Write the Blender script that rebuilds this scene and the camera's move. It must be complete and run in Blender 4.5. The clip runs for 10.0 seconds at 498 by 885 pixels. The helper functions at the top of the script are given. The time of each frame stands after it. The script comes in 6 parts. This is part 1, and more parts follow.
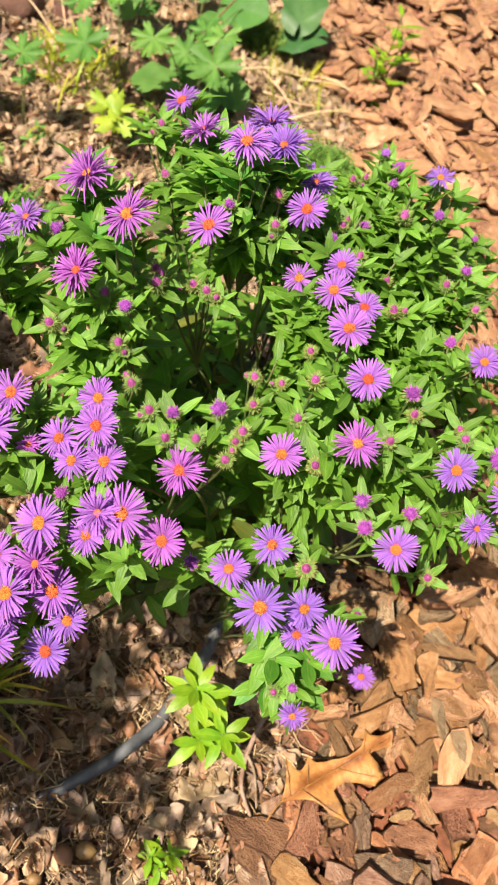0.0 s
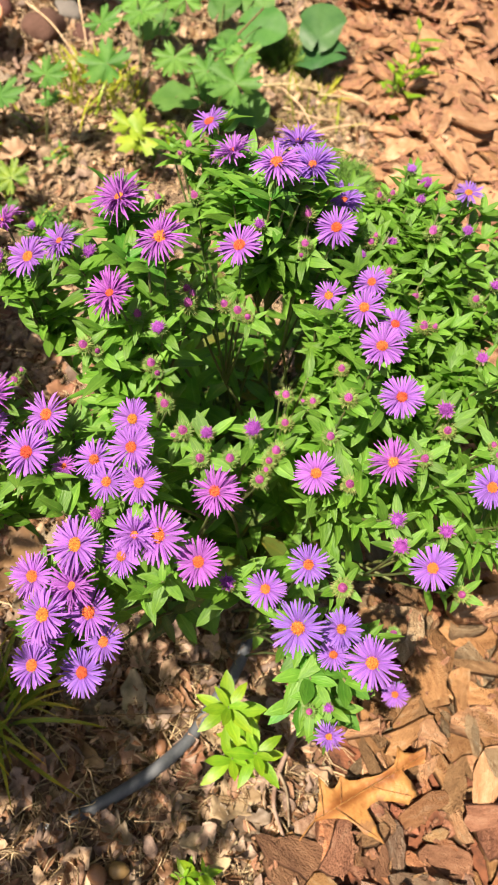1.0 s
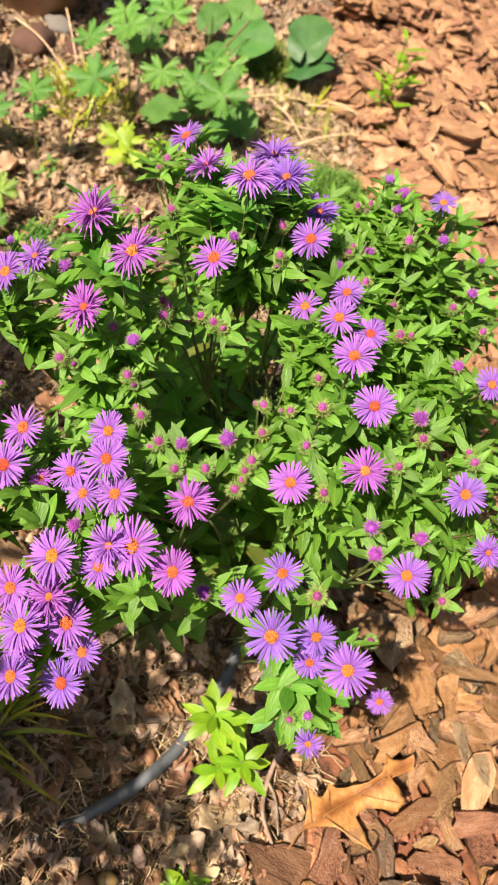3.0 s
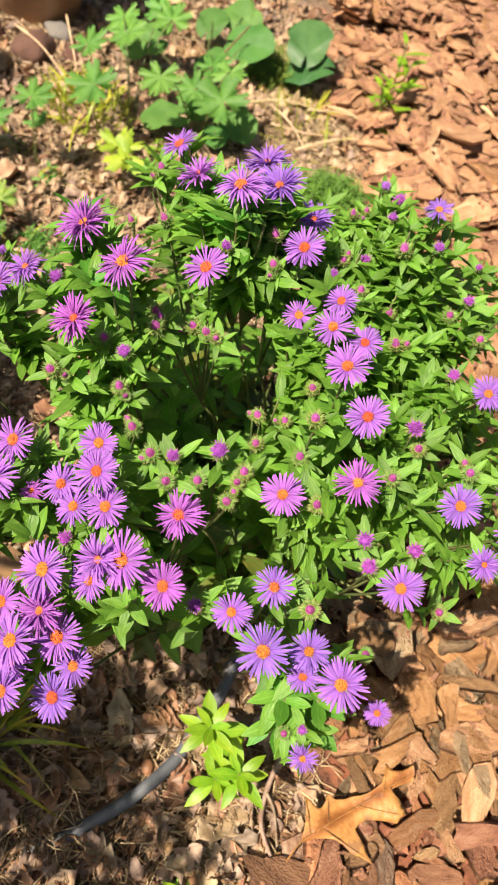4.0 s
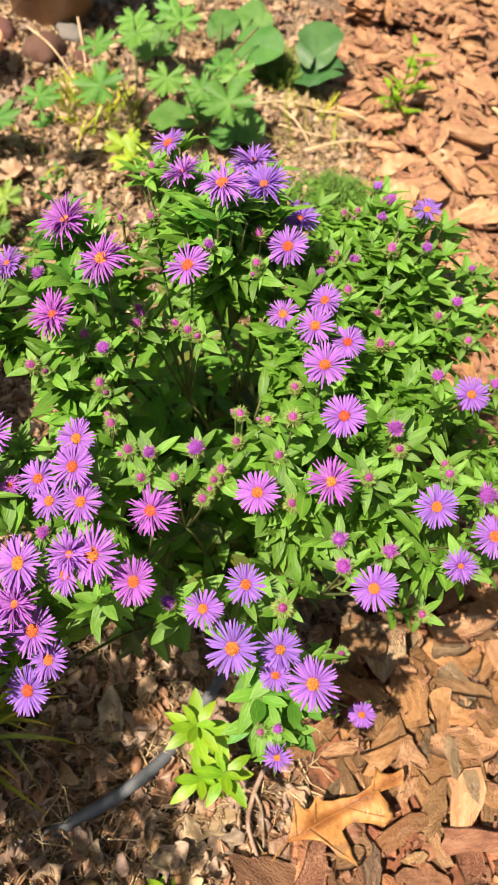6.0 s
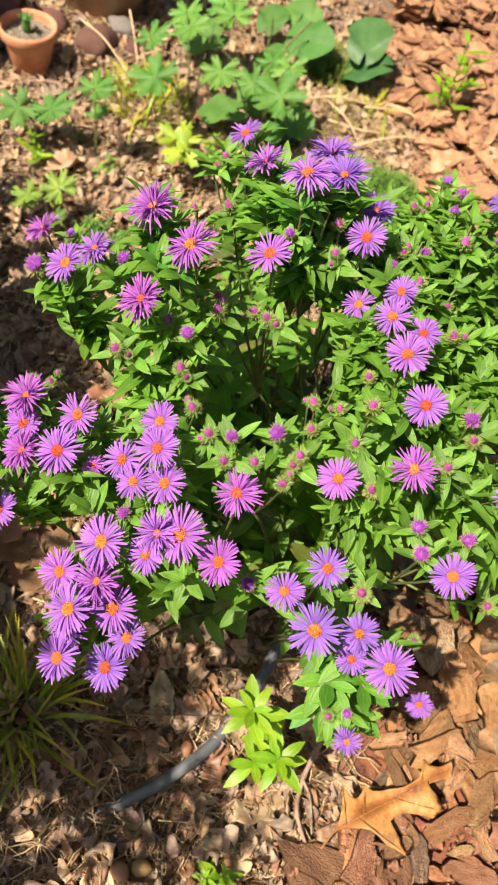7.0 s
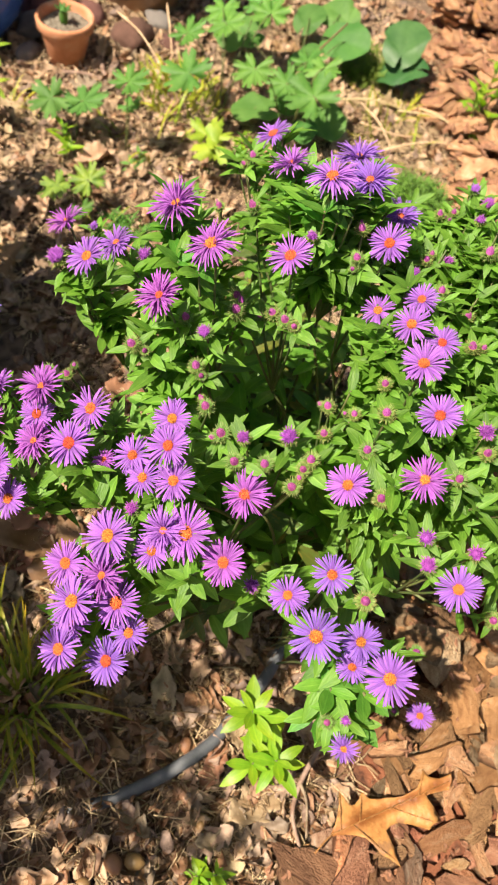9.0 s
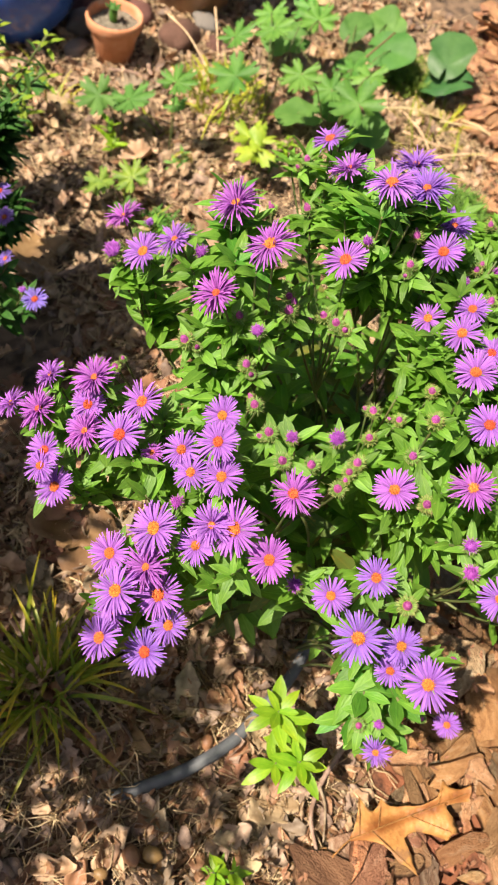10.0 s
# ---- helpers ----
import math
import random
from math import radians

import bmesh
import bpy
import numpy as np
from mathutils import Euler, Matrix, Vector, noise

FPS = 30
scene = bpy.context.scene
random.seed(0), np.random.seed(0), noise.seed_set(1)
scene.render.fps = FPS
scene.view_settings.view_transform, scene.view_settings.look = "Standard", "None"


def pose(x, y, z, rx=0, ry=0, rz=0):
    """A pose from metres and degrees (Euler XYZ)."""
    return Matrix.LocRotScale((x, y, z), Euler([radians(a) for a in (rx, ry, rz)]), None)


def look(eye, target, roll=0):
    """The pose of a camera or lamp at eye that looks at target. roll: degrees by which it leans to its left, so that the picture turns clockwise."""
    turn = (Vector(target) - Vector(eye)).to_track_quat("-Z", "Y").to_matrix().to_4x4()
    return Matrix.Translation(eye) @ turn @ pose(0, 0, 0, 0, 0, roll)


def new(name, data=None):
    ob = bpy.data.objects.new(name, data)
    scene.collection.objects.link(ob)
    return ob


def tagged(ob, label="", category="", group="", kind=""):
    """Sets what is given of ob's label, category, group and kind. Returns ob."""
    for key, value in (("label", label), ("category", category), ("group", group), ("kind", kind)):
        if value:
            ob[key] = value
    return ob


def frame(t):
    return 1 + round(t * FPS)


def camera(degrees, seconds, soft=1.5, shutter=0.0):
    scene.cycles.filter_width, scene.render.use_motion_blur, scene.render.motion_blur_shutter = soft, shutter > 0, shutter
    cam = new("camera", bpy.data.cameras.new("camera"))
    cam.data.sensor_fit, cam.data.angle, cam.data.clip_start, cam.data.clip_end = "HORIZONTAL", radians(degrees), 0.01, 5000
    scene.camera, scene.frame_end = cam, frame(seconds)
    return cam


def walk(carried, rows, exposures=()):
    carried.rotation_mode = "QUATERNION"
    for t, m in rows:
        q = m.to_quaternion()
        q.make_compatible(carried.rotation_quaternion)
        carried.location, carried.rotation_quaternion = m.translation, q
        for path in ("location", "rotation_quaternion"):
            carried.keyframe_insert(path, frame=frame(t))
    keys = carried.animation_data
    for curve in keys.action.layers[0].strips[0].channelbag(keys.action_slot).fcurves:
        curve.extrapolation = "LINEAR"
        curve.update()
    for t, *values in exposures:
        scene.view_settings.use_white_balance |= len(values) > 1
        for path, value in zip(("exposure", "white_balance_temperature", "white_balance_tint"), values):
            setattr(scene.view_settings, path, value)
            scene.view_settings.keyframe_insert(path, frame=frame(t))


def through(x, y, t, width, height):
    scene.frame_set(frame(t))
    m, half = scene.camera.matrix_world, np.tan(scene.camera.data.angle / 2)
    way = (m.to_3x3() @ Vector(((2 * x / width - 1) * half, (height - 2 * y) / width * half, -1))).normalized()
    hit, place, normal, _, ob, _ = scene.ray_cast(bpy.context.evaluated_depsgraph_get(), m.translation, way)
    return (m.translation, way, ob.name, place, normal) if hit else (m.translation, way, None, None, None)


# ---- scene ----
cam = camera(36.0, 10.0, soft=1.65)
cam.data.dof.use_dof, cam.data.dof.focus_distance, cam.data.dof.aperture_fstop = True, 0.68, 13.0
PATH = [
    (0, (0.011, -0.482, 1.143), (0.167, 0.589, -0.539), 23.1),
    (0.5, (-0.011, -0.478, 1.132), (0.112, 0.602, -0.547), 21.2),
    (1, (-0.004, -0.479, 1.144), (0.099, 0.607, -0.533), 20.0),
    (1.5, (0.01, -0.479, 1.156), (0.118, 0.615, -0.515), 19.8),
    (2, (0.015, -0.482, 1.156), (0.122, 0.618, -0.51), 19.5),
    (2.5, (0.017, -0.481, 1.155), (0.116, 0.619, -0.513), 19.2),
    (4, (0.028, -0.464, 1.155), (0.103, 0.64, -0.511), 17.9),
    (4.5, (0.048, -0.458, 1.152), (0.111, 0.644, -0.516), 17.4),
    (5, (0.078, -0.439, 1.148), (0.136, 0.659, -0.523), 17.2),
    (5.2, (0.09, -0.434, 1.146), (0.146, 0.665, -0.525), 17.1),
    (6.3, (0.046, -0.473, 1.163), (0.057, 0.624, -0.509), 16.2),
    (6.5, (0.033, -0.479, 1.162), (0.037, 0.616, -0.512), 16.1),
    (7, (0.015, -0.486, 1.154), (-0.004, 0.596, -0.528), 16.0),
    (7.5, (0.01, -0.49, 1.154), (-0.038, 0.58, -0.535), 15.5),
    (8, (0.029, -0.485, 1.158), (-0.038, 0.577, -0.535), 15.2),
    (8.5, (0.03, -0.488, 1.159), (-0.036, 0.576, -0.533), 15.9),
    (9, (0.02, -0.481, 1.155), (-0.043, 0.584, -0.537), 16.8),
    (9.5, (0.007, -0.486, 1.154), (-0.057, 0.578, -0.538), 17.8),
    (10, (-0.006, -0.497, 1.153), (-0.108, 0.563, -0.539), 17.8),
]
walk(cam, [(t, look(e, g, r)) for t, e, g, r in PATH])

# ---- sky and sun ----
SHADOW = Vector((0.44, 0.40, -1.0)).normalized()
SUN_WAY = -SHADOW
world = bpy.data.worlds.new("sky")
scene.world = world
world.use_nodes = True
wn = world.node_tree.nodes
sky = wn.new("ShaderNodeTexSky")
sky.sky_type, sky.sun_disc = "NISHITA", False
sky.dust_density, sky.ozone_density = 4.0, 0.4
sky.sun_elevation = math.asin(SUN_WAY.z)
sky.sun_rotation = math.atan2(SUN_WAY.x, SUN_WAY.y)
world.node_tree.links.new(sky.outputs[0], wn["Background"].inputs[0])
wn["Background"].inputs[1].default_value = 0.040
sun = new("sun", bpy.data.lights.new("sun", "SUN"))
sun.data.energy, sun.data.angle, sun.data.color = 5.0, radians(0.53), (1.0, 0.87, 0.71)
sun.matrix_world = look((0, 0, 0), SHADOW)
scene.view_settings.exposure = 0.98


# ---- materials ----
def material(name, low, high, scale=40.0, rough=0.6, bump=0.25, bump_scale=200.0, vary=0.2, hue=0.02, glow_through=0.0,
             through=None, stretch=None, third=None, third_at=0.62, metal=0.0, spec=0.5, uv=True, relief_depth=0.002, fissure=None):
    """Two-tone noise over the surface, finer relief, and a change of value and hue from piece to piece."""
    m = bpy.data.materials.new(name)
    m.use_nodes = True
    n, ln = m.node_tree.nodes, m.node_tree.links.new
    bsdf = n["Principled BSDF"]
    where = n.new("ShaderNodeTexCoord")
    info = n.new("ShaderNodeObjectInfo")
    geo = n.new("ShaderNodeNewGeometry")
    both = n.new("ShaderNodeMath")
    both.operation = "ADD"
    ln(info.outputs["Random"], both.inputs[0])
    ln(geo.outputs["Random Per Island"], both.inputs[1])
    chance = n.new("ShaderNodeMath")
    chance.operation = "FRACT"
    ln(both.outputs[0], chance.inputs[0])
    far = n.new("ShaderNodeMath")
    far.operation = "MULTIPLY"
    far.inputs[1].default_value = 37.0
    ln(chance.outputs[0], far.inputs[0])
    grain = n.new("ShaderNodeMapping")
    grain.inputs["Scale"].default_value = stretch or (1, 1, 1)
    ln(where.outputs["UV" if uv else "Object"], grain.inputs[0])
    wide = n.new("ShaderNodeTexNoise")
    wide.noise_dimensions = "4D"
    wide.inputs["Scale"].default_value = scale
    wide.inputs["Detail"].default_value = 5
    wide.inputs["Roughness"].default_value = 0.65
    ln(grain.outputs[0], wide.inputs["Vector"])
    ln(far.outputs[0], wide.inputs["W"])
    ramp = n.new("ShaderNodeValToRGB")
    ramp.color_ramp.elements[0].position, ramp.color_ramp.elements[0].color = 0.36, (*low, 1)
    ramp.color_ramp.elements[1].position, ramp.color_ramp.elements[1].color = 0.64 if not third else 0.55, (*high, 1)
    if third:
        e = ramp.color_ramp.elements.new(third_at + 0.04)
        e.color = (*third, 1)
    if fissure:
        e = ramp.color_ramp.elements.new(0.30)
        e.color = (*fissure, 1)
    ln(wide.outputs["Fac"], ramp.inputs[0])
    shift = n.new("ShaderNodeHueSaturation")
    for out, socket, mid, amount in ((chance.outputs[0], "Value", 1.0, vary), (info.outputs["Random"], "Hue", 0.5, hue)):
        span = n.new("ShaderNodeMapRange")
        span.inputs["To Min"].default_value, span.inputs["To Max"].default_value = mid - amount, mid + amount
        ln(out, span.inputs[0])
        ln(span.outputs[0], shift.inputs[socket])
    ln(ramp.outputs[0], shift.inputs["Color"])
    ln(shift.outputs[0], bsdf.inputs["Base Color"])
    fine = n.new("ShaderNodeTexNoise")
    fine.inputs["Scale"].default_value = bump_scale
    fine.inputs["Detail"].default_value = 4
    ln(grain.outputs[0], fine.inputs["Vector"])
    relief = n.new("ShaderNodeBump")
    relief.inputs["Strength"].default_value = bump
    relief.inputs["Distance"].default_value = relief_depth
    ln(fine.outputs["Fac"], relief.inputs["Height"])
    ln(relief.outputs[0], bsdf.inputs["Normal"])
    gloss = n.new("ShaderNodeMapRange")
    gloss.inputs["To Min"].default_value, gloss.inputs["To Max"].default_value = max(rough - 0.12, 0.05), min(rough + 0.12, 1)
    ln(fine.outputs["Fac"], gloss.inputs[0])
    ln(gloss.outputs[0], bsdf.inputs["Roughness"])
    bsdf.inputs["Metallic"].default_value = metal
    bsdf.inputs["Specular IOR Level"].default_value = spec
    if glow_through:
        thin = n.new("ShaderNodeBsdfTranslucent")
        tint = n.new("ShaderNodeMix")
        tint.data_type, tint.blend_type = "RGBA", "MULTIPLY"
        tint.inputs["Factor"].default_value = 1.0
        ln(shift.outputs[0], tint.inputs["A"])
        tint.inputs["B"].default_value = (*(through or (1, 1, 1)), 1)
        ln(tint.outputs["Result"], thin.inputs[0])
        mix = n.new("ShaderNodeMixShader")
        mix.inputs[0].default_value = glow_through
        ln(bsdf.outputs[0], mix.inputs[1])
        ln(thin.outputs[0], mix.inputs[2])
        ln(mix.outputs[0], n["Material Output"].inputs[0])
    return m


def along(m, stops, across=None):
    """Tints a leaf or petal from its foot to its tip, and lightens its midrib, by the flat coordinates of the blade."""
    n, ln = m.node_tree.nodes, m.node_tree.links.new
    shift = next(x for x in n if x.bl_idname == "ShaderNodeHueSaturation")
    where = next(x for x in n if x.bl_idname == "ShaderNodeTexCoord")
    part_xy = n.new("ShaderNodeSeparateXYZ")
    ln(where.outputs["UV"], part_xy.inputs[0])
    ramp = n.new("ShaderNodeValToRGB")
    while len(ramp.color_ramp.elements) < len(stops):
        ramp.color_ramp.elements.new(0.5)
    for e, (at, c) in zip(ramp.color_ramp.elements, stops):
        e.position, e.color = at, (*c, 1)
    ln(part_xy.outputs["Y"], ramp.inputs[0])
    mul = n.new("ShaderNodeMix")
    mul.data_type, mul.blend_type = "RGBA", "MULTIPLY"
    mul.inputs["Factor"].default_value = 1.0
    ln(shift.outputs[0], mul.inputs["A"])
    ln(ramp.outputs[0], mul.inputs["B"])
    last = mul.outputs["Result"]
    if across:
        off = n.new("ShaderNodeMath")
        off.operation = "SUBTRACT"
        off.inputs[1].default_value = 0.5
        ln(part_xy.outputs["X"], off.inputs[0])
        size = n.new("ShaderNodeMath")
        size.operation = "ABSOLUTE"
        ln(off.outputs[0], size.inputs[0])
        rib = n.new("ShaderNodeValToRGB")
        rib.color_ramp.elements[0].position, rib.color_ramp.elements[0].color = 0.02, (*across, 1)
        rib.color_ramp.elements[1].position, rib.color_ramp.elements[1].color = 0.07, (1, 1, 1, 1)
        ln(size.outputs[0], rib.inputs[0])
        mul2 = n.new("ShaderNodeMix")
        mul2.data_type, mul2.blend_type = "RGBA", "MULTIPLY"
        mul2.inputs["Factor"].default_value = 1.0
        ln(last, mul2.inputs["A"])
        ln(rib.outputs[0], mul2.inputs["B"])
        last = mul2.outputs["Result"]
    for x in n:
        if x.bl_idname == "ShaderNodeBsdfPrincipled":
            ln(last, x.inputs["Base Color"])
        if x.bl_idname == "ShaderNodeMix" and x is not mul and any(s.bl_idname == "ShaderNodeBsdfTranslucent" for o in x.outputs for l in o.links for s in [l.to_node]):
            ln(last, x.inputs["A"])
    return m


PETAL_STOPS = ((0.0, (0.62, 0.42, 0.68)), (0.22, (0.9, 0.85, 0.92)), (0.6, (1, 1, 1)), (1.0, (1.1, 1.2, 1.08)))


def petal(name, low, high):
    return along(material(name, low, high, 2.2, 0.5, 0.35, 9, 0.26, 0.012, 0.26, (1.15, 0.9, 1.1), stretch=(7, 0.8, 1), relief_depth=0.03), PETAL_STOPS, (0.86, 0.8, 0.9))


PETAL = {
    "lilac": petal("lilac_petal", (0.325, 0.102, 0.51), (0.485, 0.195, 0.67)),
    "violet": petal("violet_petal", (0.265, 0.102, 0.51), (0.395, 0.185, 0.67)),
    "magenta": petal("magenta_petal", (0.35, 0.080, 0.43), (0.51, 0.155, 0.59)),
    "blue": petal("blue_violet_petal", (0.22, 0.13, 0.56), (0.33, 0.22, 0.72)),
}
TUFT = material("bud_tuft", (0.36, 0.055, 0.27), (0.52, 0.14, 0.43), 3, 0.55, 0.2, 30, 0.3, 0.015, 0.2)
POM = {
    "magenta": material("magenta_tuft", (0.26, 0.045, 0.33), (0.43, 0.11, 0.50), 3, 0.55, 0.2, 30, 0.4, 0.015, 0.2),
    "violet": material("violet_tuft", (0.26, 0.075, 0.43), (0.42, 0.155, 0.64), 3, 0.55, 0.2, 30, 0.4, 0.015, 0.2),
}
DISC = {
    "gold": material("gold_disc", (0.31, 0.055, 0.018), (0.54, 0.140, 0.026), 6, 0.7, 0.3, 40, 0.42, 0.02, third=(0.62, 0.22, 0.035)),
    "rust": material("rust_disc", (0.30, 0.045, 0.02), (0.60, 0.17, 0.03), 6, 0.7, 0.3, 40, 0.45, 0.02, third=(0.78, 0.34, 0.05)),
    "yellow": material("amber_disc", (0.48, 0.12, 0.02), (0.66, 0.22, 0.03), 6, 0.7, 0.3, 40, 0.3, 0.02),
}
BRACT = along(material("bract", (0.15, 0.30, 0.05), (0.25, 0.38, 0.10), 5, 0.55, 0.2, 30, 0.25, 0.02, 0.2),
              ((0.0, (0.75, 0.95, 0.7)), (0.4, (1, 1, 1)), (0.7, (1.1, 0.95, 1.0)), (1.0, (1.6, 0.7, 1.2))))
LEAF_STOPS = ((0.0, (0.85, 0.9, 0.8)), (0.4, (1, 1, 1)), (1.0, (1.05, 1.0, 0.9)))
LEAF = along(material("aster_leaf", (0.084, 0.244, 0.025), (0.144, 0.335, 0.041), 1.6, 0.46, 0.25, 7, 0.32, 0.018, 0.35, (1.2, 1.3, 0.45), spec=0.48, relief_depth=0.008), LEAF_STOPS, (1.3, 1.2, 1.35))
# yellowing leaves, their green darkened to hold the shade of the hollow
LOW_LEAF = along(material("shade_dark_yellowing_leaf", (0.10, 0.115, 0.018), (0.085, 0.135, 0.02), 2.5, 0.55, 0.35, 12, 0.5, 0.03, 0.25, (1.3, 1.2, 0.5), third=(0.28, 0.20, 0.03), third_at=0.66), LEAF_STOPS, (1.2, 1.15, 1.1))
STEM = material("stem", (0.075, 0.13, 0.03), (0.125, 0.115, 0.04), 30, 0.6, 0.2, 200, 0.2, uv=False)
LIME_LEAF = along(material("lime_leaf", (0.17, 0.35, 0.015), (0.27, 0.44, 0.025), 2.0, 0.42, 0.2, 10, 0.14, 0.012, 0.35, (1.2, 1.2, 0.4)), LEAF_STOPS, (1.2, 1.15, 1.2))
GERANIUM_LEAF = material("geranium_leaf", (0.075, 0.215, 0.028), (0.145, 0.315, 0.05), 3.0, 0.6, 0.4, 14, 0.18, 0.012, 0.3, (1.2, 1.3, 0.6))
YELLOW_LEAF = material("yellow_green_leaf", (0.19, 0.32, 0.02), (0.32, 0.41, 0.03), 3.0, 0.55, 0.4, 14, 0.15, 0.012, 0.3)
ROUND_LEAF = material("round_leaf", (0.065, 0.175, 0.032), (0.11, 0.245, 0.052), 2.5, 0.6, 0.4, 10, 0.15, 0.012, 0.25, spec=0.3)
DEEP_LEAF = material("deep_green_leaf", (0.04, 0.115, 0.03), (0.07, 0.165, 0.045), 2.5, 0.5, 0.4, 10, 0.1, 0.012, 0.2, spec=0.4)
DARK_LEAF = along(material("dark_leaf", (0.03, 0.09, 0.015), (0.06, 0.14, 0.025), 2.5, 0.55, 0.3, 12, 0.25, 0.015, 0.2, spec=0.25), LEAF_STOPS)
GRASS = along(material("grass_blade", (0.12, 0.21, 0.015), (0.37, 0.36, 0.03), 2.0, 0.45, 0.2, 10, 0.3, 0.03, 0.25, stretch=(1, 6, 1)),
              ((0.0, (0.8, 0.9, 0.8)), (0.6, (1, 1, 1)), (1.0, (1.9, 1.25, 0.9))))
SEDGE = along(material("yellow_grass_blade", (0.25, 0.35, 0.02), (0.46, 0.46, 0.04), 2.0, 0.45, 0.2, 10, 0.25, 0.03, 0.25, stretch=(1, 6, 1)), LEAF_STOPS)
MOSS = material("low_herb", (0.06, 0.165, 0.018), (0.18, 0.30, 0.035), 4.0, 0.6, 0.3, 12, 0.4, 0.03, 0.25)


def bark(name, low, high, third, fissure, vary):
    return material(name, low, high, 5.0, 0.8, 0.8, 30, vary, 0.018, stretch=(0.6, 2.0, 1), third=third, relief_depth=0.016, fissure=fissure, spec=0.35)


BARK = bark("bark_chip", (0.31, 0.132, 0.057), (0.47, 0.226, 0.103), (0.50, 0.300, 0.171), (0.17, 0.066, 0.030), 0.34)
BARK_PALE = bark("pale_bark_chip", (0.45, 0.223, 0.106), (0.62, 0.342, 0.180), (0.66, 0.455, 0.285), (0.30, 0.135, 0.062), 0.24)
BARK_GREY = bark("weathered_bark_chip", (0.23, 0.126, 0.073), (0.35, 0.223, 0.138), (0.45, 0.347, 0.247), (0.12, 0.064, 0.038), 0.34)
BARK_DARK = bark("dark_bark_chip", (0.19, 0.089, 0.046), (0.31, 0.155, 0.081), (0.38, 0.217, 0.123), (0.10, 0.043, 0.023), 0.3)
DEAD = {
    "tan": material("tan_dead_leaf", (0.35, 0.22, 0.12), (0.60, 0.44, 0.28), 3.0, 0.6, 0.5, 14, 0.3, 0.02, 0.15),
    "brown": material("brown_dead_leaf", (0.20, 0.10, 0.05), (0.32, 0.18, 0.09), 3.0, 0.55, 0.5, 14, 0.3, 0.02, 0.12),
    "grey": material("grey_dead_leaf", (0.17, 0.12, 0.08), (0.40, 0.30, 0.205), 3.0, 0.6, 0.5, 14, 0.3, 0.02, 0.12),
    "ochre": along(material("ochre_oak_leaf", (0.36, 0.150, 0.042), (0.56, 0.29, 0.09), 5.0, 0.5, 0.7, 16, 0.05, 0.0, 0.12, third=(0.34, 0.18, 0.08), third_at=0.58, fissure=(0.22, 0.09, 0.03), relief_depth=0.004), ((0.0, (0.9, 0.85, 0.8)), (1.0, (1, 1, 1))), (0.62, 0.5, 0.4)),
}
STRAW = material("dry_straw", (0.46, 0.33, 0.18), (0.66, 0.51, 0.30), 30, 0.6, 0.2, 200, 0.3, 0.02, uv=False)
TWIG = material("twig", (0.16, 0.10, 0.06), (0.34, 0.25, 0.18), 60, 0.8, 0.5, 300, 0.2, 0.02, uv=False)
HOSE = material("hose_rubber", (0.07, 0.076, 0.084), (0.125, 0.132, 0.142), 25, 0.5, 0.2, 300, 0.05, 0.0, uv=False, third=(0.13, 0.12, 0.11), third_at=0.7)
NUT = material("acorn_shell", (0.19, 0.10, 0.04), (0.32, 0.18, 0.08), 60, 0.45, 0.2, 200, 0.2, 0.02, uv=False)
TERRACOTTA = material("terracotta", (0.50, 0.20, 0.09), (0.60, 0.27, 0.14), 25, 0.8, 0.25, 300, 0.05, 0.0, uv=False, third=(0.62, 0.36, 0.24), third_at=0.66)
CLAY = material("brown_glazed_clay", (0.26, 0.15, 0.08), (0.36, 0.22, 0.13), 18, 0.45, 0.2, 200, 0.05, 0.0, uv=False)
BLUE_GLAZE = material("blue_glaze", (0.02, 0.06, 0.32), (0.04, 0.13, 0.50), 12, 0.15, 0.1, 60, 0.05, 0.0, uv=False, third=(0.16, 0.14, 0.22), third_at=0.66)
GRIT = material("potting_grit", (0.07, 0.05, 0.035), (0.42, 0.36, 0.27), 140, 0.9, 0.8, 600, 0.4, 0.02, uv=False)
# both stone colours are lowered to carry the shade around the pots
ROCK = material("rock", (0.15, 0.13, 0.115), (0.26, 0.23, 0.21), 20, 0.85, 0.6, 160, 0.2, 0.02, uv=False)
RED_ROCK = material("red_rock", (0.10, 0.045, 0.033), (0.17, 0.08, 0.06), 20, 0.85, 0.6, 160, 0.15, 0.02, uv=False)


# ---- mesh helpers ----
def rng(seed):
    return random.Random(seed)


class Geo:
    """Collects pieces of mesh with flat coordinates."""

    def __init__(self):
        self.v, self.f, self.uv, self.count = [], [], [], 0

    def add(self, piece, m=None):
        v, f, uv = piece
        v = np.asarray(v, float)
        if m is not None:
            a = np.array(m)
            v = v @ a[:3, :3].T + a[:3, 3]
        self.v.append(v)
        self.uv.append(np.asarray(uv, float))
        k = self.count
        self.f.extend([tuple(i + k for i in q) for q in f])
        self.count += len(v)
        return self

    def piece(self):
        return np.concatenate(self.v), self.f, np.concatenate(self.uv)


def mesh_of(name, piece, mat, smooth=True):
    v, f, uv = piece
    me = bpy.data.meshes.new(name)
    me.from_pydata(np.asarray(v, float).tolist(), [], f)
    layer = me.uv_layers.new(name="UVMap")
    index = np.empty(len(me.loops), np.int32)
    me.loops.foreach_get("vertex_index", index)
    layer.data.foreach_set("uv", np.asarray(uv, np.float32)[index].ravel())
    me.materials.append(mat)
    me.polygons.foreach_set("use_smooth", [smooth] * len(me.polygons))
    me.update()
    return me


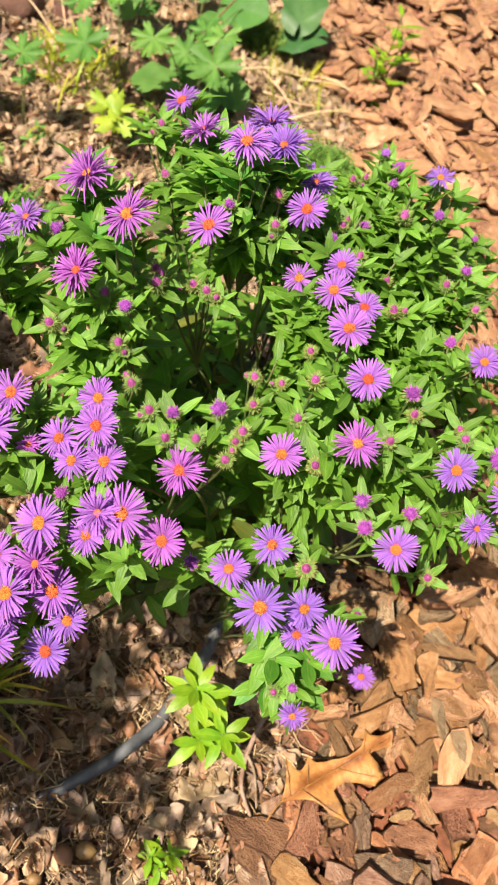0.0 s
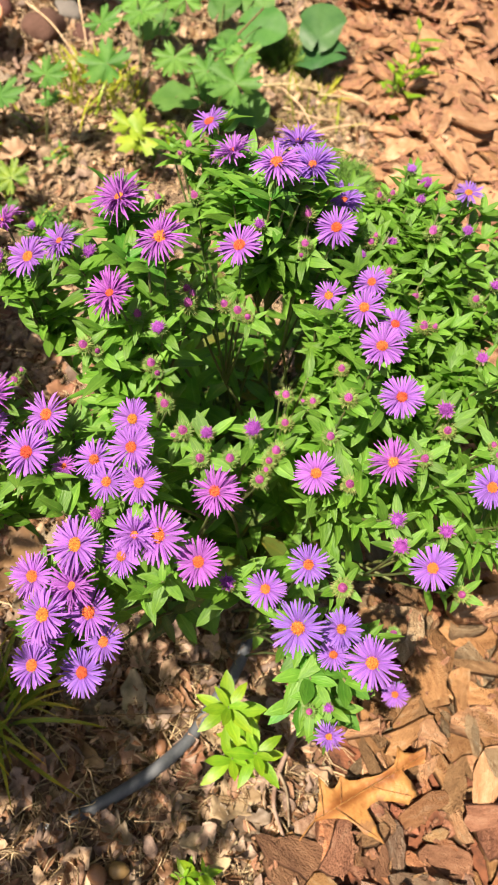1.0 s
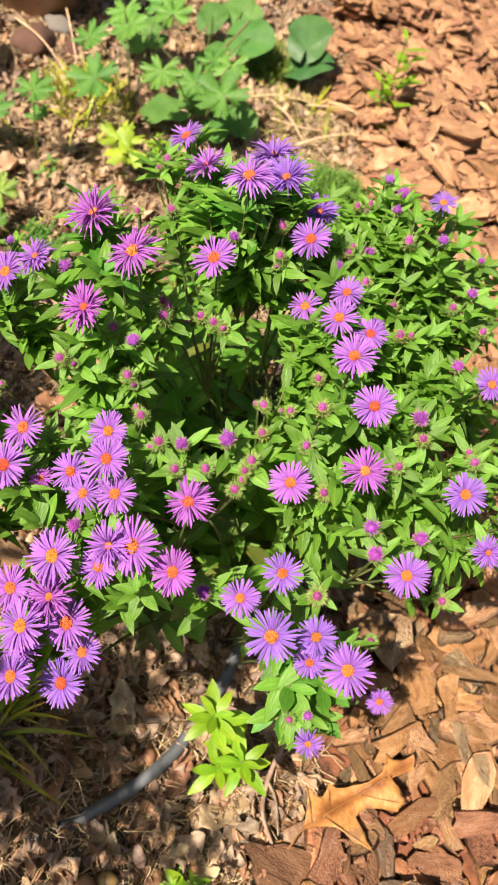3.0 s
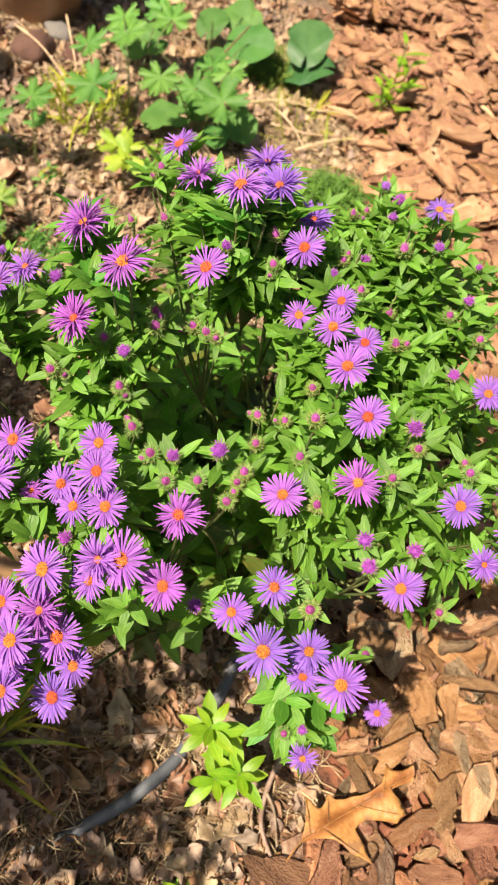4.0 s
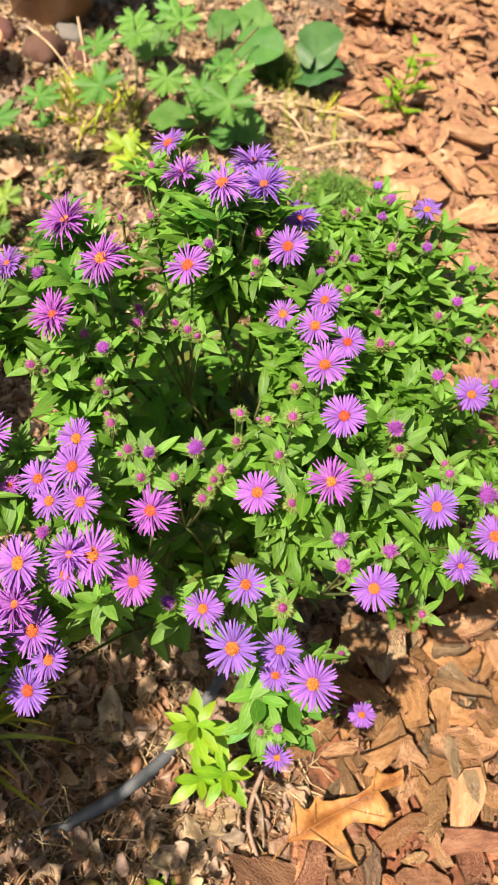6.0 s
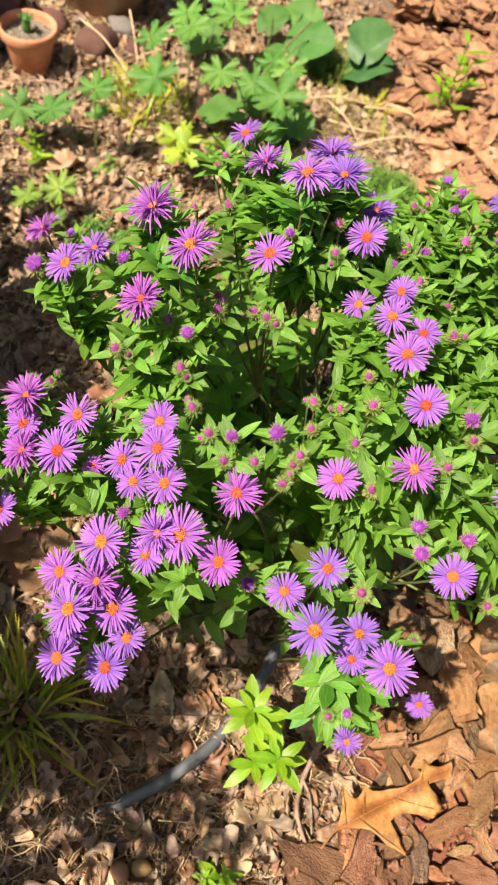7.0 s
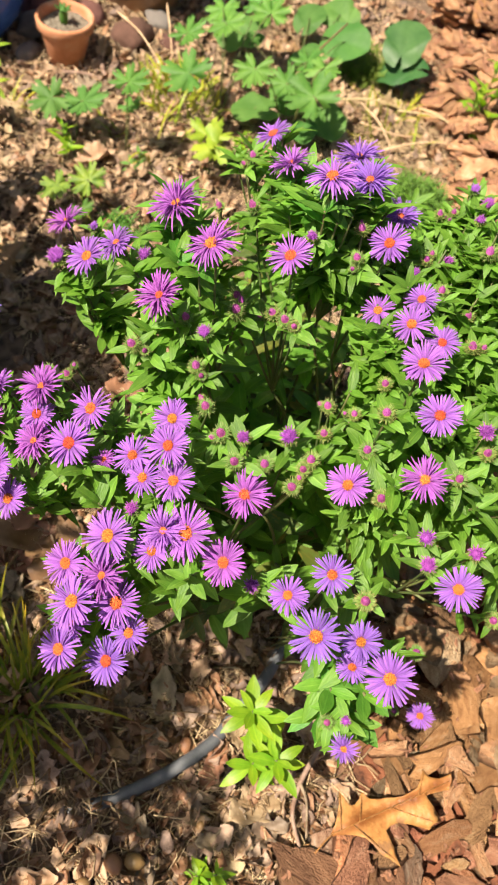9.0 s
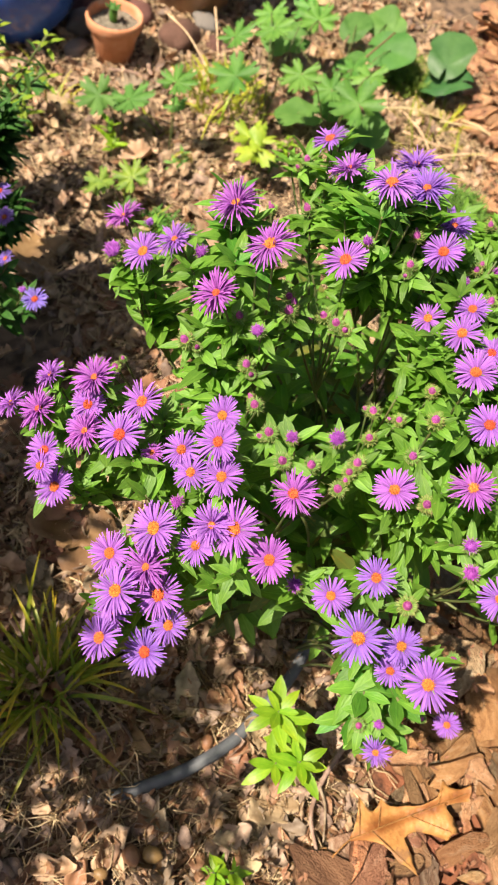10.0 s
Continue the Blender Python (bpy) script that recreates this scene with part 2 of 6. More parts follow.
def obj(name, data, parent=None, m=None, label=""):
    ob = new(name, data)
    if parent is not None:
        ob.parent = parent
    if m is not None:
        ob.matrix_basis = m
    return tagged(ob, label)


def part(name, piece, mat, parent, label="", smooth=True):
    return obj(name, mesh_of(name, piece, mat, smooth), parent, None, label)


def frame_of(place, way, up=(0, 0, 1), size=1.0):
    """A pose whose y runs along way and whose z is as near to up as it can be."""
    y = Vector(way).normalized()
    x = y.cross(Vector(up))
    if x.length < 1e-4:
        x = y.cross(Vector((1, 0.3, 0)))
    x.normalize()
    z = x.cross(y)
    m = Matrix((x, y, z)).transposed().to_4x4() @ Matrix.Scale(size, 4)
    m.translation = Vector(place)
    return m


def facing(place, normal, turn=0.0, size=1.0):
    """A pose whose z looks along normal."""
    m = Vector(normal).to_track_quat("Z", "Y").to_matrix().to_4x4() @ Matrix.Rotation(turn, 4, "Z") @ Matrix.Scale(size, 4)
    m.translation = Vector(place)
    return m


def tube(points, radii, sides=6):
    pts = [Vector(p) for p in points]
    v, f, uv = [], [], []
    side = None
    for i, p in enumerate(pts):
        way = (pts[min(i + 1, len(pts) - 1)] - pts[max(i - 1, 0)]).normalized()
        if side is None:
            side = way.orthogonal().normalized()
        side = (side - way * side.dot(way)).normalized()
        other = way.cross(side)
        r = radii[i] if isinstance(radii, (list, tuple)) else radii
        for k in range(sides):
            a = 2 * math.pi * k / sides
            v.append(p + r * (math.cos(a) * side + math.sin(a) * other))
            uv.append((k / sides, i / max(len(pts) - 1, 1)))
    for i in range(len(pts) - 1):
        for k in range(sides):
            a, b = i * sides + k, i * sides + (k + 1) % sides
            f.append((a, b, b + sides, a + sides))
    f.append(tuple(range(sides))[::-1])
    f.append(tuple(range(len(v) - sides, len(v))))
    return v, f, uv


def bezier(a, b, c, n):
    a, b, c = Vector(a), Vector(b), Vector(c)
    return [(1 - t) ** 2 * a + 2 * t * (1 - t) * b + t * t * c for t in (i / n for i in range(n + 1))]


def smooth_line(points, n=6):
    """A curve through the points."""
    p = [Vector(q) for q in points]
    p = [2 * p[0] - p[1]] + p + [2 * p[-1] - p[-2]]
    out = []
    for i in range(1, len(p) - 2):
        for k in range(n):
            t = k / n
            a, b, c, d = p[i - 1], p[i], p[i + 1], p[i + 2]
            out.append(0.5 * (2 * b + (c - a) * t + (2 * a - 5 * b + 4 * c - d) * t * t + (3 * b - a - 3 * c + d) * t ** 3))
    return out + [p[-2]]


def blade(length, width, profile, droop=0.2, fold=0.15, wave=0.0, seed=0, twist=0.0):
    """A leaf or petal: rows of three points along its midrib, growing along y."""
    r = rng(seed)
    v, f, uv = [], [], []
    n = len(profile) - 1
    for i, w in enumerate(profile):
        t = i / n
        y = length * t
        z = -droop * length * t * t + wave * length * math.sin(t * 7 + seed)
        half = width * w / 2
        a = twist * t
        for k, u in ((-1, 0.0), (0, 0.5), (1, 1.0)):
            jag = 1 + (r.uniform(-0.06, 0.06) if k else 0)
            x = k * half * jag
            up = abs(k) * fold * half * 2
            v.append((x * math.cos(a) - up * math.sin(a), y * (1 - 0.15 * droop * t), z + up * math.cos(a) + x * math.sin(a)))
            uv.append((u, t))
    for i in range(n):
        for k in (0, 1):
            q = 3 * i + k
            f.append((q, q + 1, q + 4, q + 3))
    return v, f, uv


LANCE = (0.5, 0.8, 0.98, 1.0, 0.85, 0.55, 0.04)
OVATE = (0.25, 0.7, 1.0, 0.95, 0.6, 0.05)
SPOON = (0.42, 0.62, 0.86, 1.0, 0.92, 0.58, 0.05)


def thick(piece, depth):
    """Gives a sheet a back and a rim."""
    v, f, uv = piece
    v = [Vector(p) for p in v]
    normal = [Vector((0, 0, 0)) for _ in v]
    edges = {}
    for q in f:
        nn = (v[q[1]] - v[q[0]]).cross(v[q[2]] - v[q[0]])
        for k, i in enumerate(q):
            normal[i] += nn
            j = q[(k + 1) % len(q)]
            edges[(i, j)] = edges.get((i, j), 0) + 1
    back = [p - (nn.normalized() if nn.length else Vector((0, 0, 1))) * depth for p, nn in zip(v, normal)]
    k = len(v)
    faces = list(f) + [tuple(i + k for i in reversed(q)) for q in f]
    faces += [(j, i, i + k, j + k) for (i, j) in edges if (j, i) not in edges]
    return v + back, faces, list(uv) + list(uv)


# ---- ground ----
def bed_edge(y):
    """Where the bark mulch begins, as x along y."""
    ys, xs = (-3, -0.4, -0.15, 0.5, 1.15, 1.4, 1.65, 1.9, 3), (0.2, 0.25, 0.285, 0.27, 0.2, 0.13, 0.05, 0.07, 0.2)
    return float(np.interp(y, ys, xs)) + 0.03 * math.sin(y * 17) + 0.02 * math.sin(y * 41 + 1)


def lie(x, y):
    """The height of the soil."""
    return 0.012 * noise.noise((x * 3.1, y * 3.1, 0.3)) + 0.006 * noise.noise((x * 11, y * 11, 2.0)) + 0.003 * noise.noise((x * 37, y * 37, 5.0))


def build_ground():
    fine_x = list(np.arange(-1.5, 1.4, 0.02))
    fine_y = list(np.arange(-0.9, 2.7, 0.02))
    xs = [-300, -80, -20, -8, -4, -2.4] + fine_x + [1.7, 2.4, 4, 8, 20, 80, 300]
    ys = [-300, -80, -20, -8, -4, -2, -1.3] + fine_y + [3.0, 4, 6, 10, 20, 80, 300]
    v = [(x, y, lie(x, y)) for y in ys for x in xs]
    uv = [(x, y) for y in ys for x in xs]
    w = len(xs)
    f = [(j * w + i, j * w + i + 1, (j + 1) * w + i + 1, (j + 1) * w + i) for j in range(len(ys) - 1) for i in range(w - 1)]
    soil = material("soil", (0.04, 0.026, 0.017), (0.20, 0.13, 0.08), 30.0, 0.9, 1.0, 260, 0.0, 0.0, third=(0.22, 0.145, 0.09), third_at=0.68)
    me = mesh_of("ground", (v, f, uv), soil)
    bed = me.attributes.new("bed", "FLOAT", "POINT")
    bed.data.foreach_set("value", [min(max((x - bed_edge(y)) / 0.05 + 0.5, 0), 1) for y in ys for x in xs])
    n, ln = soil.node_tree.nodes, soil.node_tree.links.new
    shift = next(x for x in n if x.bl_idname == "ShaderNodeHueSaturation")
    attr = n.new("ShaderNodeAttribute")
    attr.attribute_name = "bed"
    mix = n.new("ShaderNodeMix")
    mix.data_type, mix.blend_type = "RGBA", "MULTIPLY"
    ln(attr.outputs["Fac"], mix.inputs["Factor"])
    ln(shift.outputs[0], mix.inputs["A"])
    mix.inputs["B"].default_value = (1.15, 0.64, 0.48, 1)
    ln(mix.outputs["Result"], n["Principled BSDF"].inputs["Base Color"])
    return tagged(obj("ground", me), "bare brown soil strewn with plant debris", "ground", kind="structure")


ground = build_ground()


# ---- aster flower heads ----
def ray_florets(n, rise, curl, mess, seed, inner=0.2, width=0.1, short=0.8):
    """A ring of narrow blunt petals of unit radius, each with a groove and a bend of its own."""
    r = rng(seed)
    g = Geo()
    for i in range(n):
        a = 2 * math.pi * (i + r.uniform(-0.4, 0.4)) / n
        size = r.uniform(short, 1.0)
        lift = rise + r.uniform(-mess, mess) * 0.6 + (0.10 if i % 2 else -0.03)
        p = blade(size - inner, width * r.uniform(0.75, 1.15), (0.5, 0.8, 0.95, 1.0, 0.96, 0.5), curl + r.uniform(-mess, mess) * 0.6, r.uniform(0.10, 0.34), 0.0,
                  seed + i, r.uniform(-1, 1) * mess * 1.8)
        m = Matrix.Rotation(a, 4, "Z") @ Matrix.Translation((0, inner, 0.02)) @ Matrix.Rotation(lift, 4, "X") @ Matrix.Rotation(r.uniform(-mess, mess) * 0.6, 4, "Z")
        g.add(p, m)
    return g.piece()


def disc_florets(radius, height, n, seed, tall=0.075):
    r = rng(seed)
    g = Geo()
    rings, sides = 4, 12
    v, f, uv = [(0, 0, height)], [], [(0.5, 0.5)]
    for j in range(1, rings + 1):
        t = j / rings
        for k in range(sides):
            a = 2 * math.pi * k / sides
            v.append((radius * t * math.cos(a), radius * t * math.sin(a), height * (1 - t * t) - (0.05 if j == rings else 0)))
            uv.append((0.5 + t * math.cos(a) / 2, 0.5 + t * math.sin(a) / 2))
    f += [(0, 1 + k, 1 + (k + 1) % sides) for k in range(sides)]
    f += [(1 + j * sides + k, 1 + (j + 1) * sides + k, 1 + (j + 1) * sides + (k + 1) % sides, 1 + j * sides + (k + 1) % sides) for j in range(rings - 1) for k in range(sides)]
    g.add((v, f, uv))
    for i in range(n):
        t = math.sqrt((i + 0.5) / n)
        a = i * 2.39996
        s, h = 0.030, tall * r.uniform(0.6, 1.3)
        x, y, z = radius * t * math.cos(a), radius * t * math.sin(a), height * (1 - t * t)
        lean = 0.25 * t
        top = [(x + lean * h * math.cos(a) + 0.8 * s * math.cos(b), y + lean * h * math.sin(a) + 0.8 * s * math.sin(b), z + h) for b in (0, 2.1, 4.2)]
        low = [(x + s * math.cos(b), y + s * math.sin(b), z - 0.02) for b in (0, 2.1, 4.2)]
        g.add((low + top, [(3, 4, 5), (0, 1, 4, 3), (1, 2, 5, 4), (2, 0, 3, 5)], [(0.5, 0.5)] * 6))
    return g.piece()


def bract_cup(radius, depth, n, seed, flare=0.9):
    """The green cup under a head, with recurved tips."""
    r = rng(seed)
    g = Geo()
    g.add(tube([(0, 0, -depth), (0, 0, -depth * 0.75), (0, 0, -depth * 0.3), (0, 0, 0.0)], [radius * 0.25, radius * 0.75, radius, radius * 0.9], 8))
    for i in range(n):
        t = (i + 0.5) / n
        a = i * 2.39996
        z = -depth * (1 - t) * 0.9
        rad = radius * (0.6 + 0.4 * t)
        m = Matrix.Rotation(a, 4, "Z") @ Matrix.Translation((0, rad * 0.9, z)) @ Matrix.Rotation(r.uniform(0.2, 0.9) + 0.5 * t, 4, "X")
        g.add(blade(radius * flare * r.uniform(0.7, 1.2), radius * 0.19, (0.9, 1.0, 0.7, 0.06), r.uniform(0.1, 0.6), 0.2, 0, i), m)
    return g.piece()


FACES, BUDS = {}, {}


def head_meshes(kind, hue):
    """Petals, disc and cup of one kind of head, of unit radius, five variants each."""
    if (kind, hue) not in FACES:
        sets = []
        for s in range(5):
            if kind == "open":
                petals = Geo().add(ray_florets((70, 64, 74, 60, 72)[s], (0.20, 0.13, 0.26, 0.18, 0.30)[s], 0.16, (0.20, 0.26, 0.22, 0.32, 0.28)[s], 10 + s, width=0.077, short=0.78)).add(
                    ray_florets((16, 12, 20, 14, 18)[s], 0.40, 0.22, 0.45, 80 + s, width=0.078, short=0.65), Matrix.Scale(0.9, 4)).piece()
            elif kind == "cup":
                petals = Geo().add(ray_florets(84, 0.40, 0.28, 0.50, 20 + s, width=0.070, short=0.62)).add(
                    ray_florets(70, 0.92, 0.45, 0.55, 60 + s, inner=0.12, width=0.066, short=0.5), Matrix.Scale(0.9, 4)).piece()
            else:
                petals = Geo().add(ray_florets(78, 0.26, 0.34, 0.58, 30 + s, width=0.070, short=0.62)).add(
                    ray_florets(40, 0.75, 0.6, 0.7, 90 + s, inner=0.16, width=0.07, short=0.45), Matrix.Scale(0.85, 4)).piece()
            disc = disc_florets(0.215 if kind != "cup" else 0.13, 0.09, 70, s)
            tone = "rust" if kind == "aged" else ("gold", "yellow" if hue == "violet" else "gold", "gold", "rust", "gold")[s]
            sets.append((mesh_of("petals", petals, PETAL[hue]), mesh_of("disc", disc, DISC[tone]), mesh_of("bract_cup", bract_cup(0.22, 0.38, 26, s), BRACT)))
        FACES[kind, hue] = sets
    return FACES[kind, hue]


def bud_meshes(kind, hue):
    """Closed buds and half-open tufts, of unit radius with their spiky bracts."""
    if (kind, hue) not in BUDS:
        sets = []
        for s in range(3):
            if kind == "pom":
                tuft = Geo().add(disc_florets(0.45, 0.40, 120, s, 0.2)).add(ray_florets(30, 0.65, 0.1, 0.35, 40 + s, inner=0.3, width=0.1, short=0.6), Matrix.Scale(0.9, 4)).piece()
                cup = bract_cup(0.42, 0.75, 90, s, 1.2)
                mat = POM["violet" if hue in ("violet", "blue") else "magenta"]
            else:
                tuft = Geo().add(disc_florets(0.33, 0.32, 46, s), Matrix.Diagonal((1, 1, 1.7, 1))).piece()
                cup = bract_cup(0.40, 0.7, 120, s, 1.3)
                mat = TUFT
            sets.append((mesh_of("tuft", tuft, mat), mesh_of("bract_cup", cup, BRACT)))
        BUDS[kind, hue] = sets
    return BUDS[kind, hue]


TIPS, CLEAR = [], []


def tip(kind, x, y, z, mm, hue="lilac", lean_x=0.0, lean_y=0.0):
    """Notes a head of a given spread in millimetres at the end of a shoot."""
    TIPS.append((kind, Vector((x, y, z)), mm / 1000, hue, lean_x, lean_y))


def shoot_heads(bush, middle, seed):
    """Sets the noted heads on the bush; gives where their stalks end."""
    r = rng(seed)
    feet = []
    for i, (kind, p, d, hue, lx, ly) in enumerate(TIPS):
        out = p - middle
        normal = SUN_WAY * 0.8 + Vector((out.x * 0.45 + lx + r.uniform(-0.16, 0.16), out.y * 0.45 + ly + r.uniform(-0.16, 0.16), 0.15))
        normal.normalize()
        if kind in ("open", "cup", "aged"):
            petals, disc, cup = head_meshes(kind, hue)[(i * 7 + i // 5) % 5]
            size = d / 2 * (1.15 if kind == "cup" else 1.07)
            m = facing(p, normal, r.uniform(0, 6.28), size)
            head = obj("flower_head", petals, bush, m)
            obj("disc", disc, head)
            obj("bract_cup", cup, head)
            feet.append((p - normal * size * 0.36, normal, kind))
            CLEAR.append((p, normal, size * (0.8 if p.z > 0.4 else 1.3)))
        else:
            tuft, cup = bud_meshes(kind, hue)[i % 3]
            size = d / 2 * (1.45 if kind == "pom" else 1.75)
            m = facing(p, (normal + Vector((0, 0, 0.4))).normalized(), r.uniform(0, 6.28), size)
            head = obj("flower_bud", tuft, bush, m)
            obj("bract_cup", cup, head)
            feet.append((p - normal * size * 0.7, normal, kind))
            CLEAR.append((p, normal, size * 1.0))
            if kind == "bud" and r.random() < 0.65:
                side = normal.orthogonal().normalized()
                side.rotate(Matrix.Rotation(r.uniform(0, 6.28), 3, normal))
                q = p + side * r.uniform(0.009, 0.014) - normal * r.uniform(0.002, 0.008)
                tuft, cup = bud_meshes("bud", hue)[(i + 1) % 3]
                small = obj("flower_bud", tuft, bush, facing(q, normal + side * 0.5, r.uniform(0, 6.28), size * r.uniform(0.55, 0.8)))
                obj("bract_cup", cup, small)
                feet.append((q - normal * size * 0.5, normal, "side"))
    return feet


LEAF_SHAPES = [blade(1.0, w, LANCE, dr, fo, 0.018, s, tw) for s, (w, dr, fo, tw) in enumerate(((0.30, 0.15, 0.2, 0.3), (0.34, 0.3, 0.12, -0.2), (0.27, -0.02, 0.28, -0.4), (0.31, 0.42, 0.15, 0.2), (0.35, 0.2, 0.08, 0.0), (0.26, 0.6, 0.2, 0.5), (0.32, 0.08, 0.25, -0.1), (0.40, 0.25, 0.10, 0.1), (0.38, 0.05, 0.14, -0.15)))]


class Foliage:
    """Leaves along shoots: the uppermost are parts of their own, the rest one mesh."""

    def __init__(self, shapes, mat, name="leaf", gaps=()):
        self.shapes, self.mat, self.name, self.gaps, self.clear, self.put = shapes, mat, name, gaps, [], []

    def bare(self, place):
        """Whether a place lies in one of the open lanes of the bush: a foot, a top and a radius each."""
        for a, b, c, d, e, f, rad in self.gaps:
            low, run = Vector((a, b, c)), Vector((d - a, e - b, f - c))
            share = min(max((place - low).dot(run) / run.length_squared, 0), 1)
            if (place - low - run * share).length < rad:
                return True
        return False

    def grow(self, place, way, up, size, shape):
        place = Vector(place)
        if self.bare(place) or self.bare(place + Vector(way).normalized() * size * 0.8):
            return
        self.put.append((frame_of(place, way, up, size), shape % len(self.shapes)))

    def along_line(self, pts, first, last, sizes, step, r, splay=1.0, turn=0.0):
        """Leaves in a spiral up a stem, from share first to share last of it."""
        pts = [Vector(p) for p in pts]
        length = sum((b - a).length for a, b in zip(pts, pts[1:]))
        count = max(int(length * (last - first) / step), 2)
        for i in range(count):
            s = first + (last - first) * (i + r.uniform(0, 0.8)) / count
            k = min(int(s * (len(pts) - 1)), len(pts) - 2)
            w = s * (len(pts) - 1) - k
            p = pts[k].lerp(pts[k + 1], min(w, 1))
            axis = (pts[k + 1] - pts[k]).normalized()
            a = turn + i * 2.4 + r.uniform(-0.4, 0.4)
            side = axis.orthogonal().normalized()
            side.rotate(Matrix.Rotation(a, 3, axis))
            angle = splay * r.uniform(0.75, 1.2)
            way = axis * math.cos(angle) + side * math.sin(angle)
            t = i / max(count - 1, 1)
            self.grow(p, way, axis + Vector((0, 0, 0.4)), (sizes[0] * (1 - t) + sizes[1] * t) * r.uniform(0.6, 1.2), r.randrange(99))

    def drop_covering(self):
        """Leaves out the leaves that would lie over a flower head or a bud."""
        if not self.clear:
            return
        spots = np.array([(*p, *n, rad) for p, n, rad in self.clear])
        kept = []
        for m, k in self.put:
            free = True
            for share in (0.3, 0.65, 1.0):
                w = np.array(m @ Vector((0, share, 0))) - spots[:, :3]
                high = (w * spots[:, 3:6]).sum(1)
                wide = np.linalg.norm(w - high[:, None] * spots[:, 3:6], axis=1)
                if ((high > -0.003) & (high < 0.07) & (wide < spots[:, 6])).any():
                    free = False
                    break
            if free:
                kept.append((m, k))
        self.put = kept

    def finish(self, plant, limit=300, label=""):
        self.drop_covering()
        self.put.sort(key=lambda q: -q[0].translation.z)
        meshes = [mesh_of(self.name, s, self.mat) for s in self.shapes]
        for m, k in self.put[:limit]:
            obj(self.name, meshes[k], plant, m)
        if len(self.put) > limit:
            g = Geo()
            for m, k in self.put[limit:]:
                g.add(self.shapes[k], m)
            tagged(part("foliage", g.piece(), self.mat, plant, label), kind="stuff")


def clusters(points, reach):
    """Gathers shoot ends that stand close together."""
    groups = []
    for i, p in enumerate(points):
        best = min(groups, key=lambda g: (g[0] - p).length, default=None)
        if best and (best[0] - p).length < reach:
            best[1].append(i)
            best[0] = sum((points[j] for j in best[1]), Vector()) / len(best[1])
        else:
            groups.append([p.copy(), [i]])
    return groups


